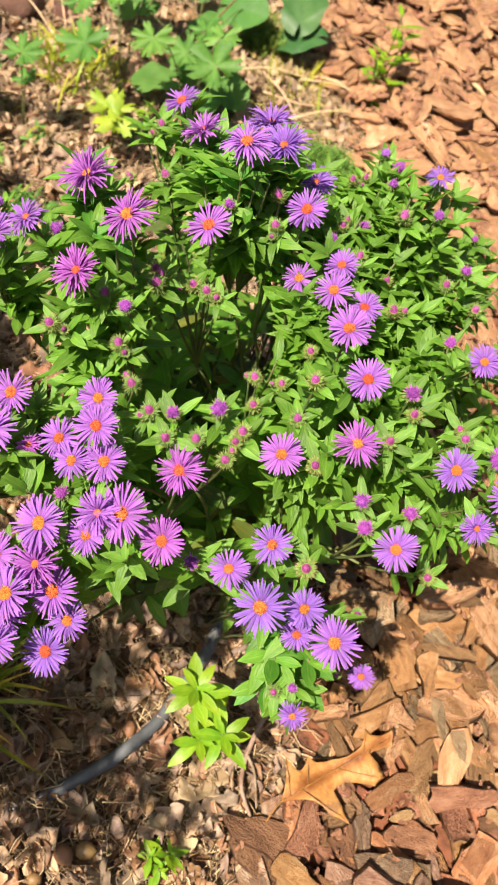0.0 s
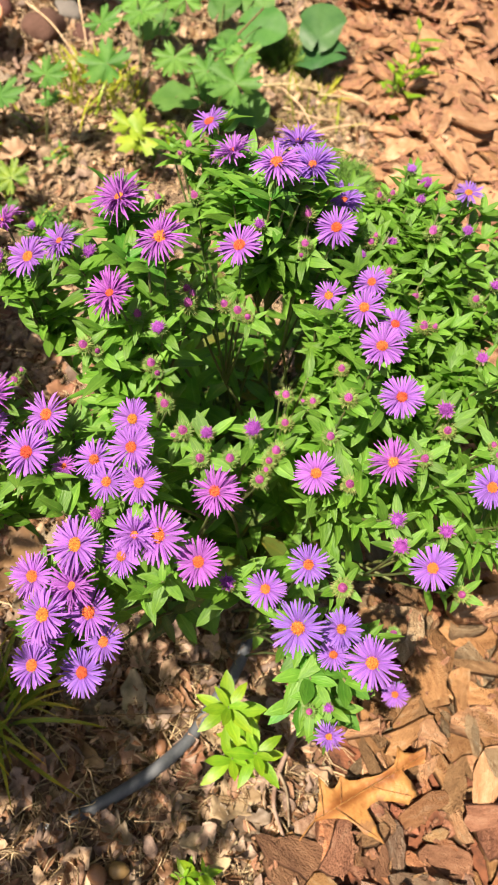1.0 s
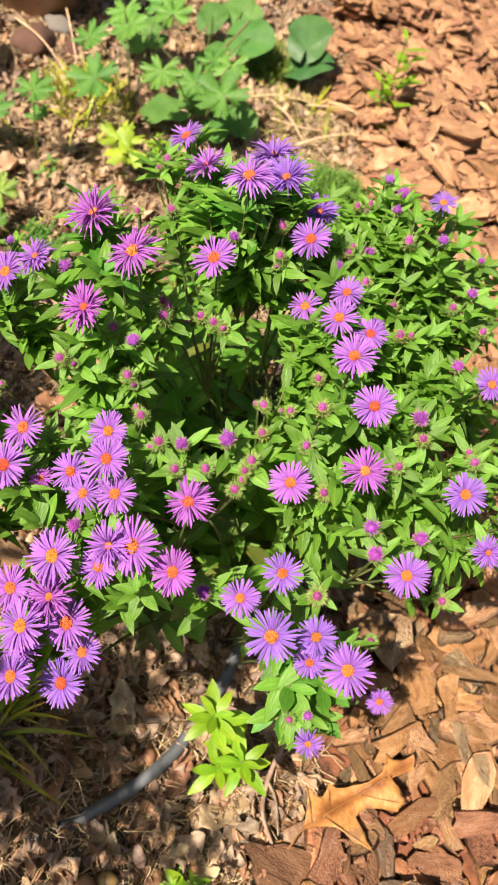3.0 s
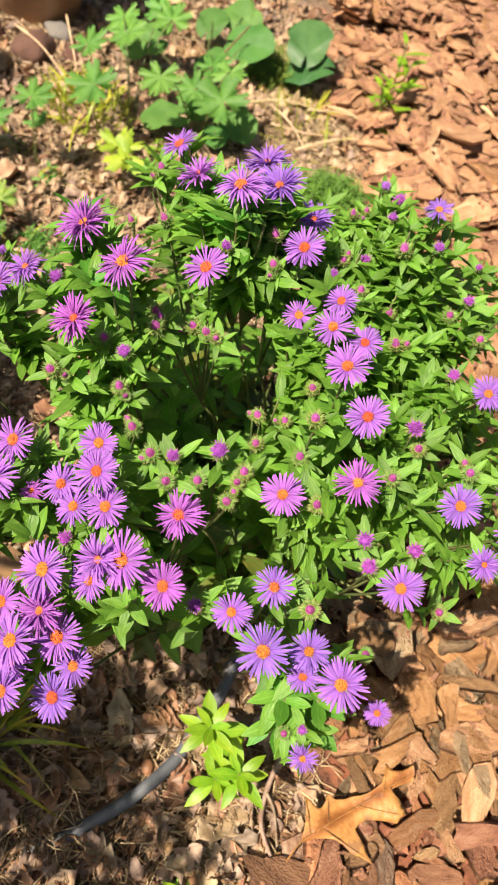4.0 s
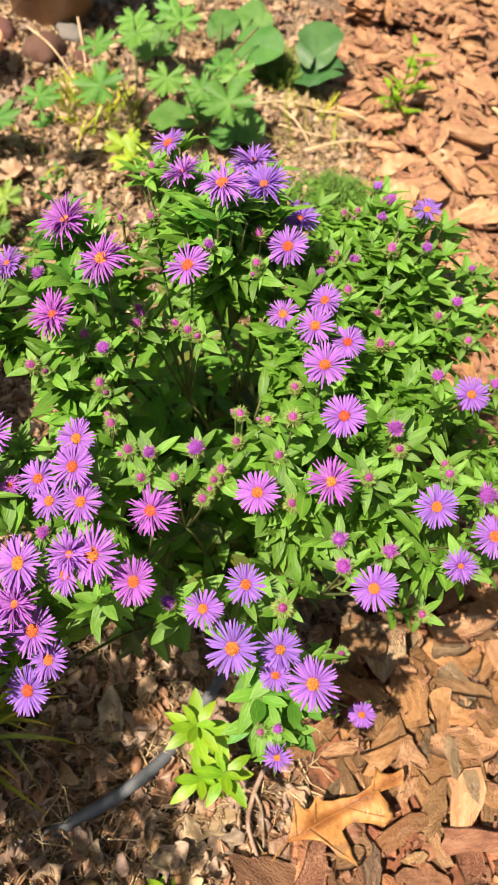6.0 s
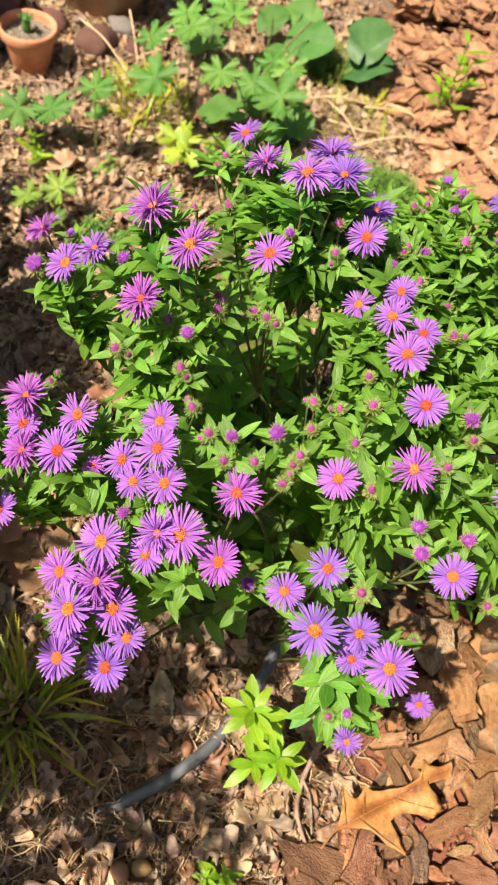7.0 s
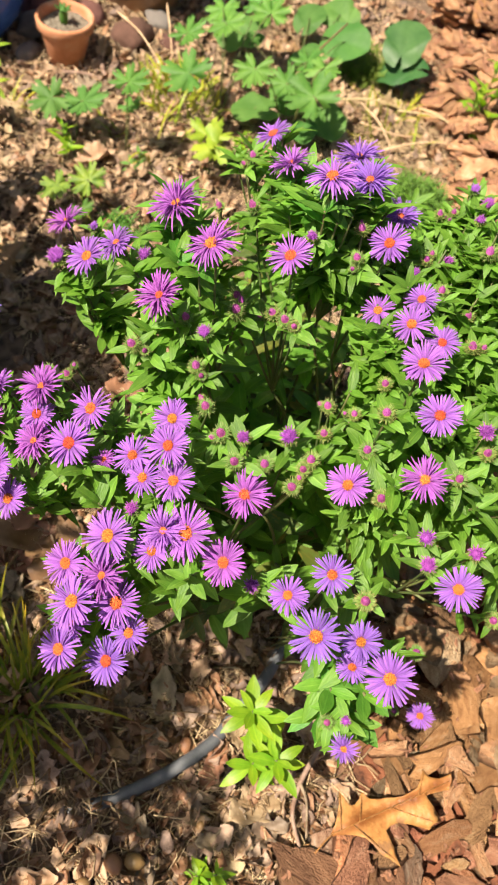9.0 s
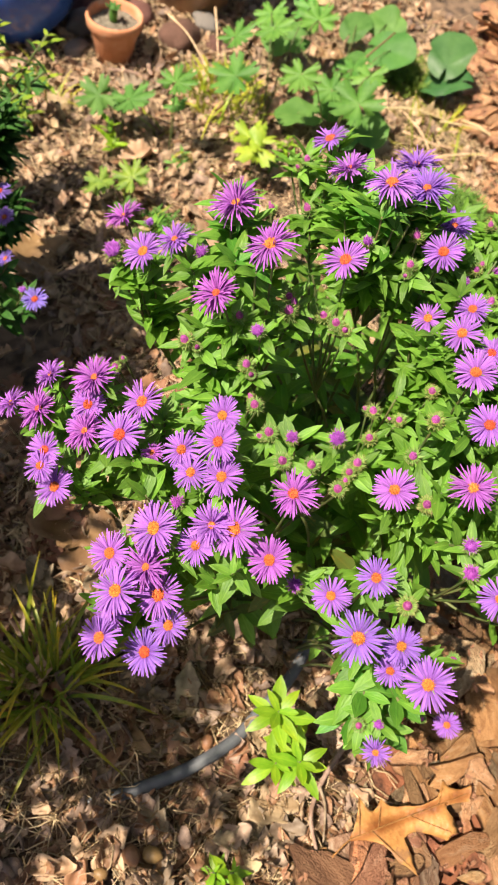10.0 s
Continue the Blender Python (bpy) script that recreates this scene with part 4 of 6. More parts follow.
tip("bud", -0.760, 0.130, 0.60, 12)
tip("open", -0.680, 0.010, 0.58, 32, "blue")
tip("open", -0.680, 0.380, 0.42, 32, "blue")
# the many extra shoots stay out of view and thicken the cast shade
build_bush("aster_bush", (-0.64, 0.19, 0), 0.08, 11, "smaller aster with blue-violet daisy flowers and dark leaves", DARK_LEAF, 560, 0.007, False, beyond=-0.50)


# ---- young plants, weeds and grass ----
def whorl(leaves, top, n, size, r, tilt=0.9, down=0.0):
    for k in range(n):
        a = k * 2.4 + r.uniform(-0.25, 0.25)
        t = k / n
        lift = tilt * (1 - 0.9 * t) - down
        way = Vector((math.cos(a), math.sin(a), math.tan(min(lift, 1.3))))
        leaves.grow(top - Vector((0, 0, 0.028 * t)), way, (0, 0, 1), size * (0.55 + 0.5 * min(2 * t, 1)) * r.uniform(0.85, 1.1), k)


def build_seedling():
    r = rng(5)
    plant = tagged(obj("lime_seedling", None), "young plant with whorls of bright lime-green leaves", "young plant")
    leaves = Foliage([blade(1.0, w, SPOON, dr, 0.10, 0.01, s) for s, (w, dr) in enumerate(((0.38, 0.15), (0.34, 0.3), (0.40, 0.05), (0.36, 0.4)))], LIME_LEAF)
    root = Vector((0.13, -0.25, 0))
    for top, n, size in (((0.105, -0.243, 0.205), 11, 0.045), ((0.154, -0.280, 0.170), 10, 0.042), ((0.129, -0.289, 0.150), 8, 0.040), ((0.140, -0.256, 0.130), 7, 0.036)):
        top = Vector(top)
        line = bezier(root + Vector((r.uniform(-0.01, 0.01), r.uniform(-0.01, 0.01), -0.004)), root.lerp(top, 0.5) + Vector((0, 0, 0.02)), top, 6)
        part("stem", tube(line, 0.0017, 5), STEM, plant)
        whorl(leaves, top, n, size, r, 0.75)
    leaves.finish(plant)


def build_sprig(name, root, tops, size, mat, seed, label, category, per=9, splay=1.0, wide=0.34):
    """A small upright weed with a few leafy shoots."""
    r = rng(seed)
    plant = tagged(obj(name, None), label, category)
    leaves = Foliage([blade(1.0, w, OVATE, dr, 0.10, 0.01, s) for s, (w, dr) in enumerate(((wide, 0.15), (wide * 0.9, 0.3)))], mat)
    root = Vector((root[0], root[1], lie(root[0], root[1]) - 0.004))
    for top in tops:
        top = Vector(top)
        line = bezier(root, root.lerp(top, 0.5) + Vector((0, 0, 0.015)), top, 6)
        part("stem", tube(line, 0.0014, 5), STEM, plant)
        leaves.along_line(line, 0.3, 1.0, (size, size * 0.75), max((top - root).length * 0.7 / per, 0.003), r, splay, r.uniform(0, 6))
    leaves.finish(plant)
    return plant


def palmate(lobes, depth, seed, teeth=0.28, open_at=0.3, power=1.2):
    """A round leaf cut into toothed lobes, of unit radius, dished."""
    r = rng(seed)
    n = max(lobes * 12, 24)
    v, f, uv = [(0, 0, 0)], [], [(0.5, 0.5)]
    for ring in (0.35, 0.7, 1.0):
        for i in range(n + 1):
            t = i / n
            a = -math.pi / 2 + open_at + t * (2 * math.pi - 2 * open_at)
            lobe = abs(math.sin(math.pi * lobes * t)) ** power
            rad = (1 - depth) + depth * lobe
            rad *= 0.78 + 0.22 * math.sin(math.pi * t)
            if ring == 1.0 and lobes > 1:
                rad *= 1 + 0.16 * math.cos(2 * math.pi * lobes * t * 3)
            if ring == 1.0:
                rad *= 1 + 0.5 * teeth * (1 if i % 2 else -0.6) + r.uniform(-0.04, 0.04)
            rr = ring * (rad if ring > 0.5 else min(rad, 1 - depth * 0.4))
            z = 0.10 * rr * rr - 0.30 * ring * (1 - lobe) * ring + 0.03 * math.sin(a * 3 + seed)
            v.append((rr * math.cos(a), rr * math.sin(a), z))
            uv.append((0.5 + rr * math.cos(a) / 2, 0.5 + rr * math.sin(a) / 2))
    w = n + 1
    f += [(0, 1 + i, 2 + i) for i in range(n)]
    f += [(1 + j * w + i, 1 + (j + 1) * w + i, 2 + (j + 1) * w + i, 2 + j * w + i) for j in range(2) for i in range(n)]
    return v, f, uv


def ruffled(seed):
    """A smooth heart-shaped leaf of unit radius with a wavy rim and a folded midrib."""
    r = rng(seed)
    n = 30
    v, f, uv = [(0, -0.55, 0)], [], [(0.5, 0.2)]
    k1, k2 = r.uniform(0, 6), r.uniform(0, 6)
    for ring in (0.4, 0.72, 1.0):
        for i in range(n + 1):
            t = i / n
            a = -math.pi / 2 + 0.12 + t * (2 * math.pi - 0.24)
            rad = 0.86 + 0.16 * math.cos(2 * (a + math.pi / 2)) * (1 if math.sin(a) < 0 else 0.3) + 0.03 * math.sin(5 * a + k1)
            x, y = ring * rad * math.cos(a), -0.55 * (1 - ring) + ring * rad * math.sin(a)
            v.append((x, y, 0.22 * abs(x) - 0.14 * ring * ring * rad + 0.06 * ring * ring * math.sin(4 * a + k2)))
            uv.append((0.5 + x / 2, 0.5 + y / 2))
    w = n + 1
    f += [(0, 1 + i, 2 + i) for i in range(n)]
    f += [(1 + j * w + i, 1 + (j + 1) * w + i, 2 + (j + 1) * w + i, 2 + j * w + i) for j in range(2) for i in range(n)]
    return v, f, uv


def build_broad(name, root, blades, shapes, mat, seed, label, category):
    """Leaves on long stalks from one crown: each a place, a radius and a turn."""
    r = rng(seed)
    plant = tagged(obj(name, None), label, category)
    root = Vector((root[0], root[1], lie(root[0], root[1]) - 0.004))
    meshes = [mesh_of("leaf", s, mat) for s in shapes]
    for k, (x, y, z, radius, turn) in enumerate(blades):
        top = Vector((x, y, z))
        part("stalk", tube(bezier(root, root.lerp(top, 0.6) + Vector((0, 0, 0.5 * z)), top, 6), 0.0014, 5), STEM, plant)
        n = Vector((-0.25 + r.uniform(-0.25, 0.25), -0.3 + r.uniform(-0.25, 0.25), 1))
        obj("leaf", meshes[k % len(meshes)], plant, facing(top, n, turn, radius))
    return plant


def grass_blade(r, width):
    """A blade of unit height that arches over and turns a little on its way."""
    v, f, uv = [], [], []
    bend, start, sway = r.uniform(0.3, 2.3), r.uniform(0.0, 0.4), r.uniform(-0.25, 0.25)
    y = z = 0.0
    for i in range(11):
        t = i / 10
        a = bend * max(t - start, 0) ** 1.3
        if i:
            y, z = y + 0.1 * math.sin(a), z + 0.1 * math.cos(a)
        w = 0.5 * width * (0.65 + 0.6 * t if t < 0.5 else 0.95 * (1 - ((t - 0.5) / 0.52) ** 2) + 0.02)
        roll = sway * 3 * t
        for k in (-1, 0, 1):
            v.append((k * w * math.cos(roll) + sway * t * t, y + k * w * math.sin(roll) * 0.6, z + 0.3 * abs(k) * w))
            uv.append((0.5 + k / 2, t))
    for i in range(10):
        for k in (0, 1):
            q = 3 * i + k
            f.append((q, q + 1, q + 4, q + 3))
    return v, f, uv


def build_grass(name, root, n, length, seed, label, mat, width=0.006, spread=0.03, lean=0.75):
    r = rng(seed)
    plant = tagged(obj(name, None), label, "grass")
    shapes = [mesh_of("blade", grass_blade(r, width / length), mat) for _ in range(9)]
    for i in range(n):
        a, d = r.uniform(0, 6.28), spread * math.sqrt(r.random())
        x, y = root[0] + d * math.cos(a), root[1] + d * math.sin(a)
        m = pose(x, y, lie(x, y) - 0.004) @ Matrix.Rotation(a - math.pi / 2 + r.gauss(0, 0.9), 4, "Z") @ Matrix.Rotation(-lean * r.uniform(0.0, 1.0), 4, "X") @ Matrix.Scale(length * r.uniform(0.35, 1.0), 4)
        obj("blade", shapes[i % 9], plant, m)
    return plant


def build_herb(name, x, y, radius, height, n, seed, label):
    """A low cushion of fine needle-leaved shoots."""
    r = rng(seed)
    g = Geo()
    needle = blade(1.0, 0.22, (0.8, 1.0, 0.6, 0.05), 0.3, 0.1)
    for _ in range(n):
        a, d = r.uniform(0, 6.28), radius * math.sqrt(r.random())
        px, py = x + d * math.cos(a), y + d * math.sin(a) * 0.8
        h = height * (1 - (d / radius) ** 2 * 0.6) * r.uniform(0.5, 1.1)
        p0, p1 = Vector((px, py, lie(px, py) - 0.003)), Vector((px + r.uniform(-0.02, 0.02), py + r.uniform(-0.02, 0.02), h))
        g.add(tube([p0, p1], 0.0008, 3))
        for k in range(12):
            p = p0.lerp(p1, 0.25 + 0.75 * k / 12)
            b = k * 2.4
            g.add(needle, frame_of(p, (math.cos(b), math.sin(b), 0.7), (0, 0, 1), r.uniform(0.008, 0.019)))
    return tagged(obj(name, mesh_of(name, g.piece(), MOSS)), label, "herb", kind="stuff")


build_seedling()
CUT = [palmate(7, 0.44, 1, power=0.55), palmate(5, 0.52, 2, power=0.6), palmate(7, 0.38, 3, power=0.5)]
build_broad("geranium_plant", (-0.36, 1.06), (
    (-0.449, 1.037, 0.20, 0.045, 0.4), (-0.406, 0.938, 0.18, 0.058, 2.0), (-0.387, 1.118, 0.20, 0.046, 5.0),
    (-0.318, 1.245, 0.18, 0.050, 0.9), (-0.355, 1.30, 0.17, 0.045, 2.9), (-0.43, 1.24, 0.16, 0.045, 4.1)),
    CUT, GERANIUM_LEAF, 21, "cranesbill with deeply cut bright green leaves", "geranium")
build_broad("geranium_plant", (-0.20, 1.06), (
    (-0.282, 0.994, 0.20, 0.048, 3.6), (-0.15, 1.03, 0.16, 0.063, 1.2), (-0.225, 1.09, 0.13, 0.045, 2.2), (-0.20, 1.16, 0.15, 0.045, 0.3), (-0.155, 1.125, 0.17, 0.045, 4.0)),
    CUT, GERANIUM_LEAF, 29, "cranesbill with deeply cut bright green leaves over rounder ones", "geranium")
ROUND = [ruffled(4), ruffled(5), ruffled(6)]
build_broad("round_leaved_plant", (-0.23, 1.24), (
    (-0.40, 1.30, 0.08, 0.066, 2.0), (-0.224, 1.304, 0.08, 0.050, 0.6), (-0.149, 1.374, 0.10, 0.070, 5.2), (-0.259, 1.461, 0.08, 0.052, 0.2),
    (-0.22, 1.134, 0.08, 0.058, 3.4), (-0.117, 1.112, 0.06, 0.056, 3.9), (-0.282, 1.067, 0.06, 0.062, 2.9), (-0.159, 1.063, 0.05, 0.042, 4.4), (-0.19, 1.50, 0.09, 0.06, 1.2)),
    ROUND, ROUND_LEAF, 22, "low plant with large smooth rounded green leaves", "plant")
build_broad("round_leaved_plant", (0.0, 1.43), ((-0.008, 1.435, 0.115, 0.074, 0.5), (0.004, 1.385, 0.07, 0.068, 2.7)),
    ROUND, DEEP_LEAF, 30, "low plant with two folded dark green leaves", "plant")
build_broad("yellow_green_weed", (-0.315, 0.86), ((-0.332, 0.868, 0.105, 0.052, 0.3), (-0.308, 0.850, 0.10, 0.050, 2.4)),
            [palmate(5, 0.64, 7, power=0.8), palmate(3, 0.62, 8, power=0.9)], YELLOW_LEAF, 23, "yellow-green weed with lobed leaves", "weed")
build_broad("small_cranesbill", (-0.50, 0.83), ((-0.496, 0.83, 0.193, 0.045, 0.3), (-0.50, 0.86, 0.12, 0.03, 3.3)), CUT, GERANIUM_LEAF, 24, "small cranesbill seedling with cut leaves", "weed")
build_broad("small_cranesbill", (-0.62, 0.84), ((-0.60, 0.84, 0.106, 0.052, 0.2), (-0.665, 0.825, 0.10, 0.05, 2.5), (-0.63, 0.87, 0.08, 0.04, 4.0)), CUT, ROUND_LEAF, 25, "small cranesbill with dull green cut leaves", "weed")
build_broad("dark_cranesbill", (-0.52, 0.64), ((-0.50, 0.64, 0.09, 0.04, 1.2), (-0.56, 0.62, 0.07, 0.04, 3.5), (-0.50, 0.60, 0.05, 0.03, 5.0)), CUT, MOSS, 26, "small dark green cranesbill seedling", "weed")
build_broad("dark_cranesbill", (-0.39, 0.46), ((-0.39, 0.46, 0.06, 0.035, 1.2), (-0.42, 0.44, 0.05, 0.03, 3.5)), CUT, MOSS, 27, "small dark green cranesbill seedling in shade", "weed")
build_broad("small_cranesbill", (-0.80, 0.78), ((-0.80, 0.78, 0.09, 0.045, 1.2), (-0.83, 0.74, 0.07, 0.04, 3.5)), CUT, ROUND_LEAF, 28, "small cranesbill with dull green cut leaves", "weed")
build_sprig("broad_weed", (-0.61, 0.77), ((-0.625, 0.79, 0.075), (-0.60, 0.76, 0.05)), 0.042, LIME_LEAF, 31, "small weed with rounded bright green leaves", "weed", 8)
build_sprig("thin_weed", (-0.46, 0.80), ((-0.455, 0.80, 0.06), (-0.47, 0.78, 0.04)), 0.03, GERANIUM_LEAF, 32, "small pale green weed among dead leaves", "weed", 6)
build_sprig("upright_weed", (0.222, 1.315), ((0.218, 1.37, 0.21), (0.245, 1.36, 0.17), (0.19, 1.33, 0.12)), 0.075, LIME_LEAF, 33, "upright weed with narrow bright green leaves", "weed", 8, wide=0.30)
build_sprig("yellowed_weed", (0.226, 1.285), ((0.22, 1.28, 0.035), (0.236, 1.283, 0.03)), 0.045, YELLOW_LEAF, 34, "small yellowed weed on bark mulch", "weed", 5)
build_sprig("broad_weed", (-0.27, 0.97), ((-0.271, 0.974, 0.06), (-0.28, 0.96, 0.045)), 0.03, LIME_LEAF, 37, "small weed with rounded bright green leaves", "weed", 7)
build_sprig("thin_weed", (-0.285, 0.905), ((-0.284, 0.905, 0.05), (-0.275, 0.90, 0.04)), 0.026, GERANIUM_LEAF, 38, "small green weed among dead leaves", "weed", 6)
build_sprig("tiny_weed", (0.125, -0.415), ((0.135, -0.41, 0.045), (0.112, -0.418, 0.035), (0.128, -0.43, 0.03)), 0.032, LIME_LEAF, 35, "tiny lobed bright green seedling", "weed", 8)
build_sprig("tiny_weed", (0.175, 1.06), ((0.175, 1.06, 0.03), (0.165, 1.065, 0.02)), 0.02, GERANIUM_LEAF, 36, "tiny green seedling on bark mulch", "weed", 4)
build_herb("creeping_herb", 0.13, 0.975, 0.11, 0.075, 300, 41, "low cushion of fine dark green herb")
build_herb("creeping_herb", -0.08, 1.42, 0.075, 0.09, 150, 42, "low cushion of fine pale green herb")
build_herb("creeping_herb", -0.42, 0.62, 0.05, 0.04, 40, 43, "sparse low green herb among debris")
build_grass("grass_tuft", (-0.196, -0.290), 120, 0.185, 51, "tuft of arching yellow-green grass", GRASS, 0.0065, 0.042, 0.7)
build_grass("weedy_grass", (-0.47, 1.07), 190, 0.085, 56, "short yellow-green grass among dead leaves", SEDGE, 0.007, 0.10, 0.5)
build_grass("weedy_grass", (0.02, 1.28), 70, 0.08, 57, "short yellow-green grass at the edge of the mulch", SEDGE, 0.005, 0.09, 0.9)
build_grass("weedy_grass", (-0.47, 0.90), 34, 0.13, 52, "sparse yellowing grass", SEDGE, 0.006, 0.08, 1.5)
build_grass("weedy_grass", (0.05, 1.14), 26, 0.12, 53, "sparse yellowing grass", SEDGE, 0.006, 0.07, 1.5)
build_grass("weedy_grass", (0.11, 0.93), 12, 0.13, 58, "few yellow grass blades beside a low herb", SEDGE, 0.005, 0.06, 1.3)
build_grass("weedy_grass", (-0.46, 0.60), 8, 0.10, 54, "few thin yellow grass blades", SEDGE, 0.004, 0.02, 0.9)
build_grass("weedy_grass", (-0.80, 0.86), 12, 0.13, 55, "few thin yellow grass blades", SEDGE, 0.005, 0.03, 1.0)


def build_tall_plant():
    """A leafy stem plant, yellow-green at the top."""
    r = rng(8)
    plant = tagged(obj("leafy_shrub", None), "tall dark leafy plant with yellow-green upper leaves", "shrub")
    dark = Foliage([blade(1.0, 0.20, LANCE, d, 0.1, 0.01, s) for s, d in enumerate((0.3, 0.5))], DARK_LEAF)
    top = Foliage([blade(1.0, 0.32, OVATE, 0.3, 0.1, 0.01, 3)], YELLOW_LEAF, "young_leaf")
    for _ in range(13):
        e = Vector((-0.71 + r.uniform(-0.09, 0.08), 0.51 + r.uniform(-0.11, 0.10), r.uniform(0.26, 0.37)))
        root = Vector((-0.78 + r.uniform(-0.03, 0.03), 0.50 + r.uniform(-0.03, 0.03), -0.004))
        line = bezier(root, root.lerp(e, 0.4) + Vector((0, 0, 0.1)), e, 7)
        part("stem", tube(line, 0.0022, 5), STEM, plant)
        dark.along_line(line, 0.25, 0.92, (0.06, 0.04), 0.012, r, 1.2)
        whorl(top, e, 6, 0.03, r, 0.6)
    dark.finish(plant, 150, "dark green leaves")
    top.finish(plant)


build_tall_plant()


def build_shade_shrub():
    """A tall leafy shrub added out of view, whose crown dapples the soil in front of the aster."""
    r = rng(15)
    plant = tagged(obj("leafy_shrub", None), "unseen leafy shrub added to cast dappled shade", "shrub")
    leaves = Foliage([blade(1.0, w, OVATE, 0.25, 0.1, 0.01, s) for s, w in enumerate((0.46, 0.40))], LEAF)
    root = Vector((-0.85, -0.90, -0.004))
    # crown tops set wherever their shadows are wanted on the ground
    tops = [(-0.592, -0.708, 0.108)] * 24 + [(-0.465, -0.824, 0.045)] * 3 + [(-0.68, -0.972, 0.07)] * 2 + [(-0.66, -0.802, 0.05)] * 5 + [(-0.83, -0.672, 0.06)] * 4 + [(-0.88, -0.582, 0.06)] * 5 + [(-0.92, -0.232, 0.07)] * 11 + [(-1.10, -0.202, 0.08)] * 9 + [(-1.0, -0.132, 0.06)] * 4 + [(-0.42, -0.902, 0.05)] * 1
    for x, y, rad in tops:
        a, d = r.uniform(0, 6.28), rad * math.sqrt(r.random())
        e = Vector((x + d * math.cos(a), y + d * math.sin(a), 1.30 + r.uniform(-0.10, 0.10)))
        line = bezier(root + Vector((r.uniform(-0.04, 0.04), r.uniform(-0.04, 0.04), 0)), root.lerp(e, 0.3) + Vector((0, 0, 0.5)), e, 9)
        part("stem", tube(line, 0.004, 5), TWIG, plant)
        leaves.along_line(line, 0.82, 1.0, (0.065, 0.05), 0.013, r, 1.2, r.uniform(0, 6))
    leaves.finish(plant, 150, "green leaves")


build_shade_shrub()


# ---- hose, pots and stones ----
def build_hose():
    pts = ((-0.20, -0.47), (-0.104, -0.416), (-0.060, -0.389), (-0.010, -0.354), (0.041, -0.306), (0.079, -0.256), (0.100, -0.205), (0.126, -0.140), (0.137, -0.065), (0.15, 0.03), (0.18, 0.2), (0.16, 0.45))
    line = smooth_line([(x, y, (0.014 if x < 0.03 else 0.022) + lie(x, y) - 0.5 * max(-0.03 - x, 0)) for x, y in pts], 6)
    tagged(obj("garden_hose", mesh_of("garden_hose", tube(line, 0.0090, 14), HOSE)), "dark grey rubber hose half buried in leaf litter", "hose")


def lathe(profile, sides=40):
    v, f, uv = [], [], []
    for j, (rad, z) in enumerate(profile):
        for k in range(sides):
            a = 2 * math.pi * k / sides
            v.append((rad * math.cos(a), rad * math.sin(a), z))
            uv.append((k / sides, j / len(profile)))
    for j in range(len(profile) - 1):
        for k in range(sides):
            b = (k + 1) % sides
            f.append((j * sides + k, j * sides + b, (j + 1) * sides + b, (j + 1) * sides + k))
    return v, f, uv


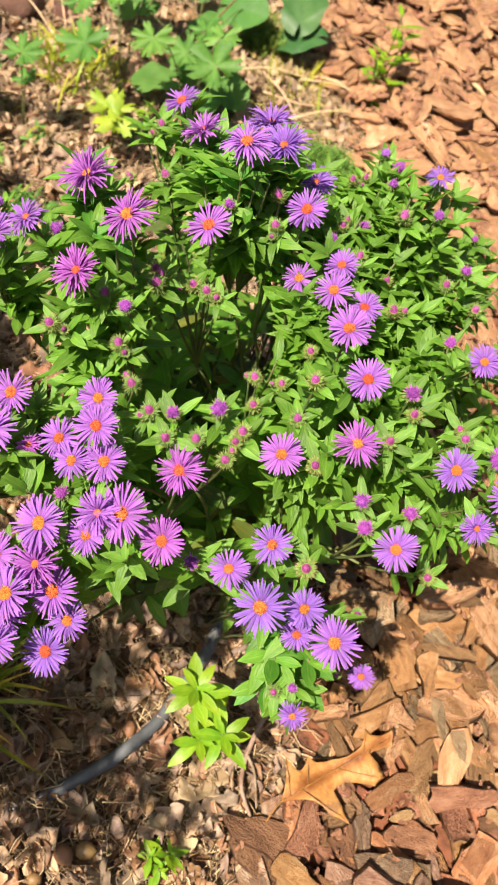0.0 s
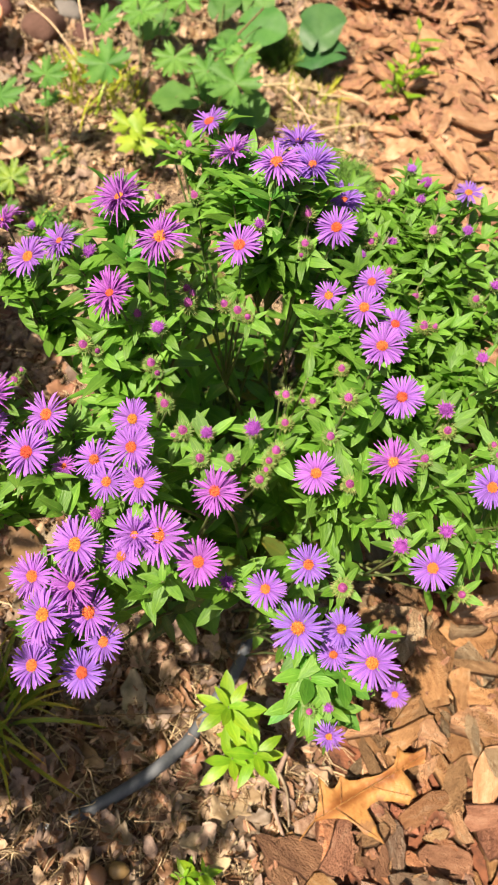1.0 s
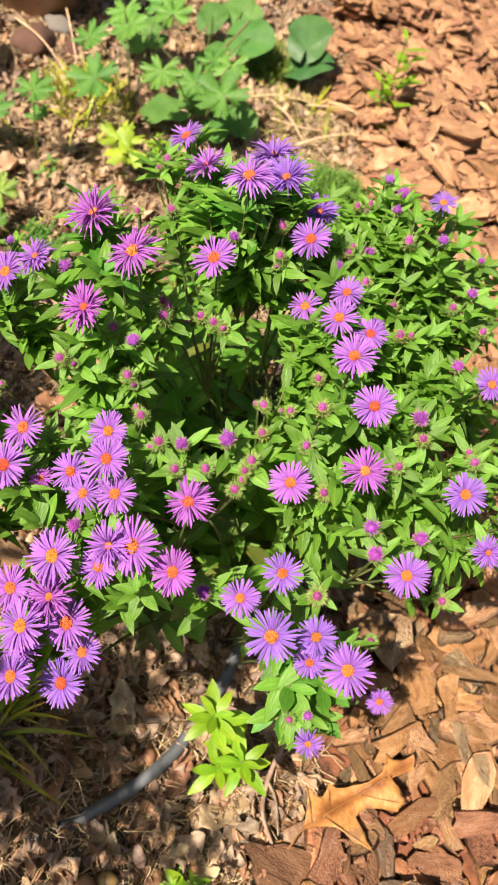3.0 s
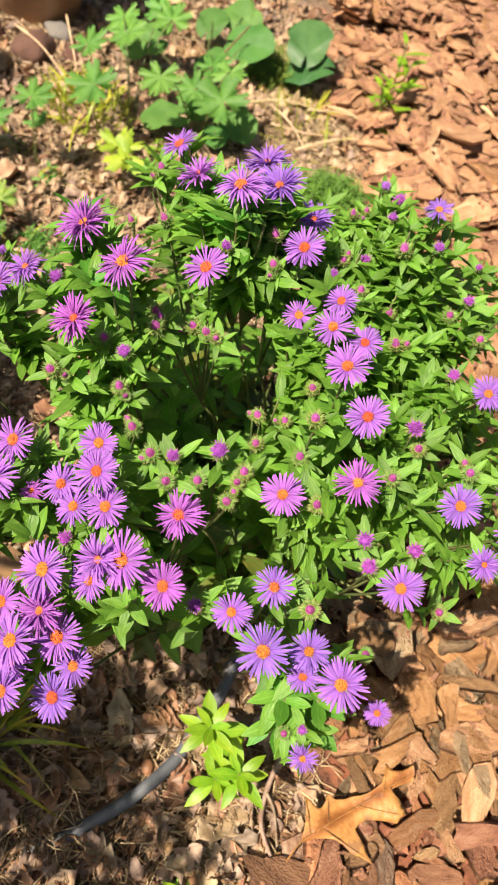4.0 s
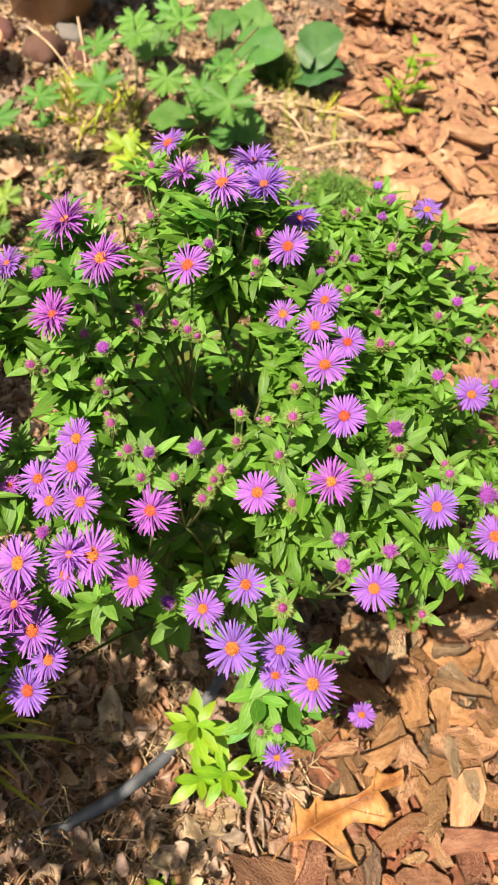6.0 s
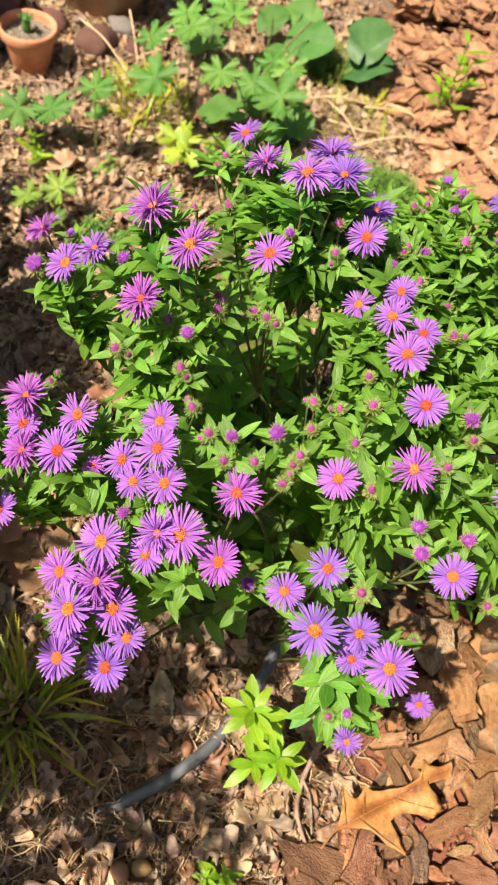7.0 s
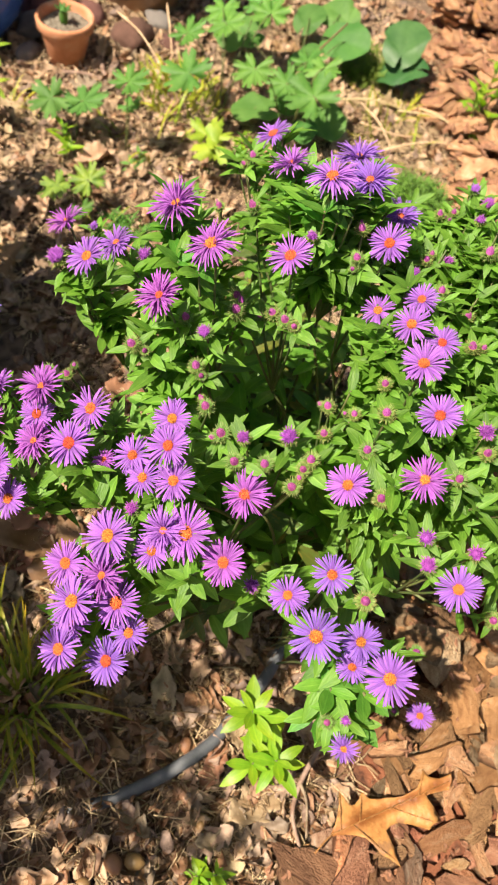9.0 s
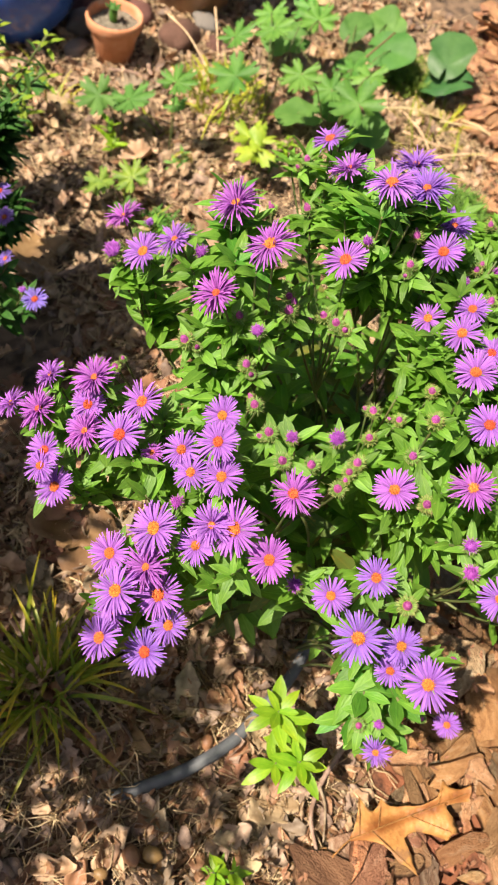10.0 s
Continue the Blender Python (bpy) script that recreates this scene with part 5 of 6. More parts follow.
def build_pots():
    pot = tagged(obj("terracotta_pot", None, None, pose(-0.760, 1.098, 0.0) @ Matrix.Diagonal((0.98, 0.98, 0.87, 1))), "small terracotta flower pot with gritty soil", "flower pot")
    part("pot_body", lathe(((0.0, 0.0), (0.040, 0.0), (0.043, 0.003), (0.0575, 0.088), (0.0585, 0.092), (0.064, 0.092), (0.067, 0.096), (0.0685, 0.116), (0.067, 0.121), (0.064, 0.1225), (0.0605, 0.121),
                            (0.0595, 0.110), (0.055, 0.088), (0.045, 0.05))), TERRACOTTA, pot)
    g = Geo()
    r = rng(3)
    rings, sides = 10, 28
    v, f, uv = [(0, 0, 0.100)], [], [(0, 0)]
    for j in range(1, rings + 1):
        for k in range(sides):
            a = 2 * math.pi * k / sides
            rad = 0.0585 * j / rings
            v.append((rad * math.cos(a), rad * math.sin(a), 0.098 + r.uniform(-0.006, 0.005)))
            uv.append((rad * math.cos(a), rad * math.sin(a)))
    f += [(0, 1 + k, 1 + (k + 1) % sides) for k in range(sides)]
    f += [(1 + j * sides + k, 1 + (j + 1) * sides + k, 1 + (j + 1) * sides + (k + 1) % sides, 1 + j * sides + (k + 1) % sides) for j in range(rings - 1) for k in range(sides)]
    part("potting_soil", (v, f, uv), GRIT, pot, "pale gritty potting soil")
    succ = tagged(obj("succulent", None, None, pose(-0.765, 1.102, 0.084)), "tiny pale green succulent growing in the pot", "succulent")
    body = [(0.0, 0.0), (0.008, 0.0), (0.010, 0.012), (0.009, 0.028), (0.006, 0.037), (0.0, 0.039)]
    part("body", lathe(body, 12), GERANIUM_LEAF, succ)
    for k in range(7):
        a = k * 2.4
        m = frame_of((0.004 * math.cos(a), 0.004 * math.sin(a), 0.030), (math.cos(a), math.sin(a), 0.8), (0, 0, 1), 0.018)
        obj("leaf", mesh_of("leaf", thick(blade(1.0, 0.4, OVATE, 0.1, 0.1), 0.12), ROUND_LEAF), succ, m)
    big = tagged(obj("clay_pot", None, None, pose(-0.705, 1.44, 0.0)), "large brown glazed clay pot", "flower pot")
    part("pot_body", lathe(((0.0, 0.0), (0.094, 0.0), (0.100, 0.006), (0.150, 0.20), (0.165, 0.25), (0.178, 0.255), (0.180, 0.285), (0.165, 0.288), (0.155, 0.25), (0.14, 0.2))), CLAY, big)
    part("potting_soil", lathe(((0.0, 0.235), (0.08, 0.238), (0.153, 0.232)), 24), GRIT, big, "dark potting soil")
    blue = tagged(obj("glazed_pot", None, None, pose(-1.02, 1.085, 0.0)), "large cobalt-blue glazed round pot", "flower pot")
    part("pot_body", lathe(((0.0, 0.0), (0.09, 0.0), (0.10, 0.006), (0.145, 0.07), (0.165, 0.15), (0.155, 0.22), (0.140, 0.25), (0.150, 0.262), (0.152, 0.272), (0.140, 0.275), (0.130, 0.25))), BLUE_GLAZE, blue)
    part("potting_soil", lathe(((0.0, 0.245), (0.08, 0.247), (0.131, 0.243)), 24), GRIT, blue, "dark potting soil")


def stone(seed, mat, name, x, y, size, flat, label, category="stone"):
    r = rng(seed)
    bm = bmesh.new()
    bmesh.ops.create_icosphere(bm, subdivisions=3, radius=1.0)
    for p in bm.verts:
        q = p.co * 1.4
        k = 1 + 0.28 * noise.noise((q.x + seed * 7, q.y, q.z)) + 0.10 * noise.noise((q.x * 3 + seed, q.y * 3, q.z * 3))
        p.co = Vector((p.co.x * k * r.uniform(0.99, 1.01), p.co.y * k * 0.75, p.co.z * k * flat))
    me = bpy.data.meshes.new(name)
    bm.to_mesh(me)
    bm.free()
    me.materials.append(mat)
    me.polygons.foreach_set("use_smooth", [True] * len(me.polygons))
    ob = obj(name, me, None, pose(x, y, lie(x, y) + size * flat * 0.55, 0, 0, r.uniform(0, 360)) @ Matrix.Scale(size, 4))
    return tagged(ob, label, category)


build_hose()
build_pots()
stone(1, ROCK, "stone", -0.845, 1.075, 0.035, 0.55, "pale grey rounded stone beside pots")
stone(2, ROCK, "stone", -0.875, 1.15, 0.045, 0.7, "grey-violet rounded stone in the shade of pots")
stone(3, RED_ROCK, "stone", -0.645, 1.235, 0.060, 0.6, "red-brown stone darkened for shade beside a terracotta pot")
stone(4, RED_ROCK, "stone", -0.56, 1.275, 0.035, 0.5, "red-brown stone in a shade-darkened tone lying on soil")
stone(5, ROCK, "stone", -0.93, 1.02, 0.028, 0.4, "flat grey stone beside pots")
stone(6, ROCK, "stone", -0.62, 1.34, 0.040, 0.5, "pale stone in front of a clay pot")
stone(7, RED_ROCK, "stone", -0.90, 1.25, 0.06, 0.6, "red-brown stone darkened for the shade of pots")
stone(8, RED_ROCK, "stone", -0.78, 1.27, 0.05, 0.6, "red-brown stone darkened for shade behind a terracotta pot")


# ---- dead leaves, twigs and acorns ----
def dead_leaf(seed, lobes, width, curl, roll):
    """A dry leaf of unit length, lobed and curled."""
    r = rng(seed)
    v, f, uv = [], [], []
    n = 16 if lobes else 11
    for i in range(n + 1):
        t = i / n
        body = math.sin(math.pi * min(max(t * 0.96 + 0.02, 0), 1)) ** 0.6
        if lobes:
            body *= 0.55 + 0.45 * abs(math.sin(math.pi * lobes * t)) ** 0.8
        half = [width * body * r.uniform(0.72, 1.2) * 0.5 + 0.004 for _ in range(2)]
        z = curl * (t - 0.5) ** 2 + 0.03 * math.sin(9 * t + seed)
        for k in (-1, -0.5, 0, 0.5, 1):
            h = half[0] if k < 0 else half[1]
            x = k * h
            up = roll * (x * x) / max(width, 0.05) * 2 + 0.02 * math.sin(11 * t + 5 * k + seed)
            v.append((x, t - 0.5, z + up))
            uv.append((0.5 + x, t))
    for i in range(n):
        for k in range(4):
            q = 5 * i + k
            f.append((q, q + 1, q + 6, q + 5))
    g = Geo().add(thick((v, f, uv), 0.006))
    g.add(tube([(0, -0.5, curl * 0.25), (0.01, -0.6, curl * 0.3), (0.03, -0.68, curl * 0.3)], [0.011, 0.009, 0.007], 4))
    return g.piece()


def in_litter(x, y):
    return x < bed_edge(y) - 0.01


CRUMB = ([(0, 0, 1), (0.9, 0, 0.2), (-0.3, 0.9, 0.1), (-0.6, -0.7, 0.2), (0.1, 0, -0.9)], [(0, 1, 2), (0, 2, 3), (0, 3, 1), (4, 2, 1), (4, 3, 2), (4, 1, 3)], [(0, 0)] * 5)
CRUMBS = material("dry_crumbs", (0.14, 0.09, 0.055), (0.44, 0.325, 0.22), 200, 0.9, 0.3, 400, 0.5, 0.02, uv=False)


def scatter_dead_leaves():
    r = rng(61)
    shapes = [dead_leaf(s, (3, 4, 0, 3, 0, 4)[s], (0.62, 0.58, 0.42, 0.7, 0.36, 0.55)[s], (0.35, 0.6, 0.5, -0.25, 0.7, 0.2)[s], (0.6, 0.9, 1.2, 0.4, 1.6, 0.8)[s]) for s in range(6)]
    made = {}
    words = {"tan": "dry tan curled leaf on the soil", "brown": "dry brown lobed oak leaf on the soil", "grey": "weathered grey-tan dead leaf on the soil"}
    for i in range(300):
        near = i % 2
        x, y = (r.uniform(-0.55, 0.30), r.uniform(-0.55, 0.45)) if near else (r.uniform(-1.1, 0.2), r.uniform(0.35, 1.7))
        if not in_litter(x, y):
            continue
        tone = r.choice(("tan", "tan", "grey", "brown"))
        k = r.randrange(6)
        if (tone, k) not in made:
            made[tone, k] = mesh_of("dead_leaf", shapes[k], DEAD[tone])
        s = r.uniform(0.035, 0.085)
        m = pose(x, y, lie(x, y) + s * 0.10 + 0.004, r.uniform(-22, 22), r.uniform(-22, 22), r.uniform(0, 360)) @ Matrix.Scale(s, 4)
        tagged(obj("dead_leaf", made[tone, k], None, m), words[tone], "leaf", "dead leaves on the soil")
    for x, y, s, turn, k in ((-0.61, 0.43, 0.17, 40, 3), (-0.27, -0.06, 0.15, 100, 0), (-0.22, -0.10, 0.14, 20, 3), (-0.30, -0.01, 0.13, 170, 1), (-0.34, 0.68, 0.09, 60, 4), (-0.55, 0.78, 0.10, -30, 2), (-0.33, 0.66, 0.10, 10, 3)):
        if (tone := "tan" if y > 0.5 else "brown", k) not in made:
            made[tone, k] = mesh_of("dead_leaf", shapes[k], DEAD[tone])
        m = pose(x, y, lie(x, y) + 0.018, r.uniform(-12, 12), r.uniform(-12, 12), turn) @ Matrix.Scale(s, 4)
        tagged(obj("oak_leaf", made[tone, k], None, m), f"large dry {tone} lobed oak leaf", "leaf", "fallen oak leaves")


def pale_leaves():
    """Bleached lobed leaves lying uppermost in the litter."""
    r = rng(64)
    shapes = [dead_leaf(s, (4, 5, 4)[s - 7], (0.56, 0.48, 0.52)[s - 7], (0.7, -0.6, 0.8)[s - 7], (1.5, 1.2, 1.9)[s - 7]) for s in (7, 8, 9)]
    meshes = [mesh_of("dead_leaf", q, DEAD[tone]) for q, tone in zip(shapes, ("grey", "brown", "grey"))]
    for x, y, s, turn in ((0.018, -0.383, 0.075, 60), (0.055, -0.205, 0.07, 150), (-0.01, -0.165, 0.06, 30), (0.085, -0.345, 0.06, 200), (0.12, -0.375, 0.065, 110), (-0.05, -0.30, 0.08, 70), (-0.075, -0.26, 0.07, 10),
                          (-0.07, -0.42, 0.07, 130), (0.15, -0.34, 0.05, 20), (0.005, -0.27, 0.055, 250), (0.19, -0.28, 0.05, 300), (0.06, -0.45, 0.07, 40), (-0.12, -0.36, 0.07, 220), (0.17, -0.42, 0.06, 80)) + tuple((r.uniform(-0.30, 0.22), r.uniform(-0.52, -0.02), r.uniform(0.06, 0.095), r.uniform(0, 360)) for _ in range(46)):
        k = r.randrange(3)
        m = pose(x, y, lie(x, y) + 0.014, r.uniform(-28, 28), r.uniform(-28, 28), turn) @ Matrix.Scale(s * 0.78, 4)
        tagged(obj("dead_leaf", meshes[k], None, m), "bleached lobed oak leaf on top of leaf litter", "leaf", "dead leaves on the soil")


def oak_rest():
    """How high the mulch bears the oak leaf."""
    i, j = int((0.34 - MULCH.x0) / MULCH.cell), int((-0.26 - MULCH.y0) / MULCH.cell)
    return float(np.percentile(MULCH.h[i - 9:i + 9, j - 8:j + 8], 97)) - 0.002


def outline_of(stations):
    """A lobed outline through its sinuses and tips, hollowed between them."""
    out = []
    for (a, b), (c, d) in zip(stations, stations[1:]):
        out += [(a, b), (a + (c - a) * 0.5, (b + (d - b) * 0.5) * 0.93)]
    return out + [stations[-1]]


def build_oak_leaf():
    """The big ochre oak leaf lying half on the bark, with long pointed lobes."""
    left = outline_of(((0.0, 0.002), (0.014, 0.016), (0.030, 0.044), (0.036, 0.026), (0.044, 0.021), (0.060, 0.032), (0.068, 0.020), (0.090, 0.013), (0.110, 0.007), (0.134, 0.009), (0.154, 0.027), (0.157, 0.015), (0.170, 0.008), (0.187, 0.008), (0.184, 0.001)))
    right = outline_of(((0.0, -0.002), (0.018, -0.007), (0.040, -0.020), (0.050, -0.045), (0.067, -0.067), (0.070, -0.045), (0.072, -0.022), (0.092, -0.020), (0.126, -0.043), (0.146, -0.040), (0.136, -0.014), (0.139, -0.004), (0.158, -0.006), (0.176, -0.010), (0.184, -0.001)))
    v, f, uv = [], [], []
    for (v1, u1), (v2, u2) in zip(left, right):
        mid = (v1 + v2) / 2
        for k in range(9):
            t = k / 4 - 1
            if t < 0:
                a, b = mid + (v1 - mid) * -t, u1 * -t
            else:
                a, b = mid + (v2 - mid) * t, u2 * t
            z = 0.008 + 0.35 * abs(b) ** 1.5 * (1.2 if b > 0 else 0.5) + 0.004 * math.sin(a * 60 + b * 30) + 0.0022 * math.sin(b * 190 + a * 40) + 0.5 * max(a - 0.13, 0) ** 1.4
            v.append((-b, a, z))
            uv.append((0.5 - b / 0.15, a / 0.19))
    for i in range(len(left) - 1):
        for k in range(8):
            q = 9 * i + k
            f.append((q + 1, q, q + 9, q + 10))
    g = Geo().add(thick((v, f, uv), 0.0006))
    rib = [(0, 0.19 * t, 0.0115 + 0.5 * max(0.19 * t - 0.13, 0) ** 1.4 + 0.004 * math.sin(0.19 * t * 60)) for t in (0, 0.2, 0.4, 0.6, 0.8, 0.95)]
    veins = Geo()
    veins.add(tube([(0.012, -0.030, 0.006), (0.004, -0.012, 0.009)] + rib, [0.0014, 0.0013, 0.0012, 0.001, 0.0009, 0.0007, 0.0005, 0.0003], 5))
    for a, b, c in ((0.012, 0.028, 0.040), (0.03, 0.065, -0.062), (0.04, 0.058, 0.028), (0.09, 0.136, -0.038), (0.13, 0.152, 0.023)):
        side = [(-c * t, a + (b - a) * t, 0.0115 + 0.35 * abs(c * t) ** 1.5 * (1.2 if c > 0 else 0.7) + 0.004 * math.sin((a + (b - a) * t) * 60 + c * t * 30) + 0.5 * max(a + (b - a) * t - 0.13, 0) ** 1.4) for t in (0, 0.25, 0.5, 0.75, 0.95)]
        veins.add(tube(side, [0.0008, 0.0007, 0.0006, 0.0005, 0.0003], 4))
    turn = math.degrees(math.atan2(0.634, 0.773)) - 90
    ob = obj("oak_leaf", mesh_of("oak_leaf", g.piece(), DEAD["ochre"]), None, pose(0.262, -0.321, oak_rest(), 0, 0, turn))
    part("stalk", veins.piece(), DEAD["ochre"], ob, "brown stalk and veins")
    tagged(ob, "large ochre oak leaf with pointed lobes on bark mulch", "leaf", "fallen oak leaves")


def scrap(seed):
    """A torn, curled piece of dry leaf, about a unit long."""
    r = rng(seed + 500)
    n = 9
    bend, twist = r.uniform(-1.2, 1.6), r.uniform(-0.8, 0.8)
    wide = r.uniform(0.35, 0.8)
    v, uv = [(0, 0, 0.03)], [(0.5, 0.5)]
    for ring in (0.55, 1.0):
        for i in range(n):
            a = 2 * math.pi * (i + r.uniform(-0.3, 0.3)) / n
            k = 0.5 * ring * (r.uniform(0.55, 1.1) if ring == 1.0 else 0.8)
            x, y = wide * k * math.cos(a), k * math.sin(a)
            v.append((x, y, bend * x * x * 2 + twist * x * y * 2 + 0.4 * bend * y * y + r.uniform(-0.04, 0.04)))
            uv.append((0.5 + x, 0.5 + y))
    f = [(0, 1 + i, 1 + (i + 1) % n) for i in range(n)] + [(1 + i, 1 + n + i, 1 + n + (i + 1) % n, 1 + (i + 1) % n) for i in range(n)]
    return thick((v, f, uv), 0.012)


def build_debris():
    """Crumbled leaves and straw that nobody could count."""
    r = rng(71)
    bits = [scrap(s) for s in range(24)]
    for tone, n, close in (("tan", 8800, 0.22), ("grey", 3300, 0.55), ("brown", 4600, 0.60)):
        g = Geo()
        for i in range(n):
            x, y = (r.uniform(-0.45, 0.32), r.uniform(-0.55, 0.35)) if r.random() < close else (r.uniform(-1.15, 0.25), r.uniform(0.3, 1.8))
            if i % 6 == 5:
                x, y = r.gauss(-0.7, 0.6), r.gauss(0.5, 0.9)
            if not in_litter(x, y):
                continue
            s = 0.008 + 0.045 * r.random() ** 1.5
            g.add(r.choice(bits), pose(x, y, lie(x, y) + r.uniform(0.001, 0.019), r.gauss(0, 42), r.gauss(0, 42), r.uniform(0, 360)) @ Matrix.Diagonal((s * r.uniform(0.6, 1.2), s, s, 1)))
        tagged(obj("leaf_litter", mesh_of("leaf_litter", g.piece(), DEAD[tone])), f"crumbled {tone} dead leaves covering the soil", "leaf litter", kind="stuff")
    g = Geo()
    for i in range(7000):
        x, y = (r.uniform(-0.4, 0.32), r.uniform(-0.55, 0.3)) if i % 2 else (r.uniform(-1.1, 0.25), r.uniform(0.3, 1.8))
        if in_litter(x - 0.03, y):
            s = 0.002 + 0.007 * r.random() ** 2
            g.add(CRUMB, pose(x, y, lie(x, y) + r.uniform(0, 0.010), r.uniform(0, 360), r.uniform(0, 360), r.uniform(0, 360)) @ Matrix.Diagonal((s, s * r.uniform(0.5, 1), s * r.uniform(0.4, 1), 1)))
    tagged(obj("soil_crumbs", mesh_of("soil_crumbs", g.piece(), CRUMBS, False)), "crumbs of dry soil, grit and leaf between dead leaves", "soil", kind="stuff")
    g = Geo()
    for i in range(9500):
        x, y = (r.uniform(-0.4, 0.34), r.uniform(-0.55, 0.4)) if i % 3 == 0 else (r.uniform(-1.1, 0.3), r.uniform(0.3, 1.8))
        if i > 8000:
            x, y = r.uniform(-0.30, 0.22), r.uniform(0.95, 1.50)
        if not in_litter(x - 0.03, y):
            continue
        a, s = r.uniform(0, 6.28), r.uniform(0.02, 0.08)
        z = lie(x, y) + r.uniform(0.004, 0.016)
        b = a + r.uniform(-0.4, 0.4)
        pts = [(x, y, z), (x + s * 0.5 * math.cos(a), y + s * 0.5 * math.sin(a), z + r.uniform(-0.004, 0.01)), (x + s * math.cos(b), y + s * math.sin(b), z + r.uniform(-0.006, 0.006))]
        g.add(tube(pts, r.uniform(0.0004, 0.0011), 3))
    tagged(obj("dry_straw", mesh_of("dry_straw", g.piece(), STRAW)), "thin dry straw and grass stems over the soil", "straw", kind="stuff")


def build_roots():
    """Thin brown rootlets that wind through the litter."""
    r = rng(77)
    g = Geo()
    for _ in range(420):
        x, y = r.uniform(-0.28, 0.26), r.uniform(-0.48, 0.0)
        if not in_litter(x, y):
            continue
        a, z, pts = r.uniform(0, 6.28), lie(x, y) + r.uniform(0.010, 0.022), []
        for k in range(7):
            pts.append((x, y, z + r.uniform(-0.003, 0.004)))
            a += r.uniform(-0.7, 0.7)
            x, y = x + 0.011 * math.cos(a), y + 0.011 * math.sin(a)
        g.add(tube(smooth_line(pts, 2), r.uniform(0.0004, 0.0010), 3))
    tagged(obj("dry_rootlets", mesh_of("dry_rootlets", g.piece(), DEAD["brown"])), "thin brown rootlets winding through leaf litter", "roots", kind="stuff")


def stick(name, pts, r0, mat, label):
    line = smooth_line([(x, y, z + lie(x, y)) for x, y, z in pts], 5)
    k = len(line)
    tagged(obj(name, mesh_of(name, tube(line, [r0 * (1 - 0.5 * i / k) for i in range(k)], 6), mat)), label, "twig", "twigs on the ground")


def build_sticks():
    r = rng(81)
    stick("twig", ((0.235, -0.19, 0.030), (0.216, -0.25, 0.028), (0.211, -0.300, 0.028), (0.225, -0.33, 0.026), (0.250, -0.365, 0.022)), 0.0042, TWIG, "thin grey-brown twig on the soil")
    stick("twig", ((0.212, -0.268, 0.030), (0.228, -0.29, 0.030), (0.240, -0.33, 0.024)), 0.0025, TWIG, "thin grey-brown twig on the soil")
    stick("twig", ((-0.73, 0.53, 0.012), (-0.66, 0.62, 0.014), (-0.60, 0.68, 0.012)), 0.006, TWIG, "grey stick among dead leaves")
    stick("twig", ((-0.685, 1.13, 0.012), (-0.66, 1.08, 0.016), (-0.64, 1.06, 0.014)), 0.007, TWIG, "short grey stick beside a pot")
    stick("twig", ((-0.74, 1.03, 0.012), (-0.68, 1.05, 0.014), (-0.60, 1.04, 0.012)), 0.005, TWIG, "grey stick among dead leaves")
    stick("twig", ((-0.55, 0.40, 0.012), (-0.50, 0.45, 0.016), (-0.43, 0.40, 0.012)), 0.005, TWIG, "grey stick in the shade")
    stick("twig", ((-0.48, 0.36, 0.014), (-0.42, 0.26, 0.016), (-0.36, 0.20, 0.012)), 0.0035, TWIG, "thin twig in the shade")
    stick("twig", ((-0.60, 0.92, 0.012), (-0.40, 0.99, 0.016), (-0.28, 1.02, 0.012)), 0.0035, DEAD["brown"], "reddish-brown dry stem on the soil")
    stick("twig", ((-0.16, -0.285, 0.030), (-0.05, -0.255, 0.034), (0.09, -0.215, 0.030)), 0.0014, DEAD["brown"], "thin dry stem over leaf litter")
    stick("dry_stem", ((-0.27, 1.075, 0.03), (-0.20, 1.18, 0.14), (-0.145, 1.278, 0.20)), 0.0034, DEAD["brown"], "reddish-brown dry stem leaning over green leaves")
    for a, b, c in (((-0.13, 1.235, 0.03), (-0.04, 1.27, 0.045), (0.06, 1.30, 0.03)), ((0.03, 1.29, 0.03), (0.12, 1.30, 0.04), (0.20, 1.30, 0.03)), ((-0.06, 1.25, 0.04), (0.0, 1.20, 0.04), (0.05, 1.13, 0.03)), ((0.08, 1.33, 0.03), (0.13, 1.31, 0.04), (0.19, 1.28, 0.03)),
                    ((-0.70, 1.26, 0.05), (-0.61, 1.19, 0.06), (-0.52, 1.12, 0.03)), ((-0.045, 1.19, 0.03), (0.05, 1.20, 0.03), (0.118, 1.23, 0.02)),
                    ((0.03, 1.13, 0.03), (0.12, 1.19, 0.035), (0.20, 1.24, 0.02)), ((0.44, 1.55, 0.03), (0.50, 1.48, 0.035), (0.53, 1.40, 0.03)), ((0.46, 1.53, 0.03), (0.52, 1.44, 0.04), (0.56, 1.39, 0.03)), ((-0.60, 1.34, 0.06), (-0.57, 1.28, 0.05), (-0.53, 1.20, 0.02))):
        stick("dry_stem", (a, b, c), 0.0026, STRAW, "pale dry plant stem")
    for _ in range(26):
        x, y, a, s = r.uniform(-0.5, 0.25), r.uniform(-0.5, 0.9), r.uniform(0, 6.28), r.uniform(0.04, 0.10)
        stick("twig", ((x, y, 0.012), (x + s * 0.5 * math.cos(a), y + s * 0.5 * math.sin(a), 0.018), (x + s * math.cos(a + 0.3), y + s * math.sin(a + 0.3), 0.010)), r.uniform(0.0012, 0.0026), TWIG, "thin broken twig on leaf litter")


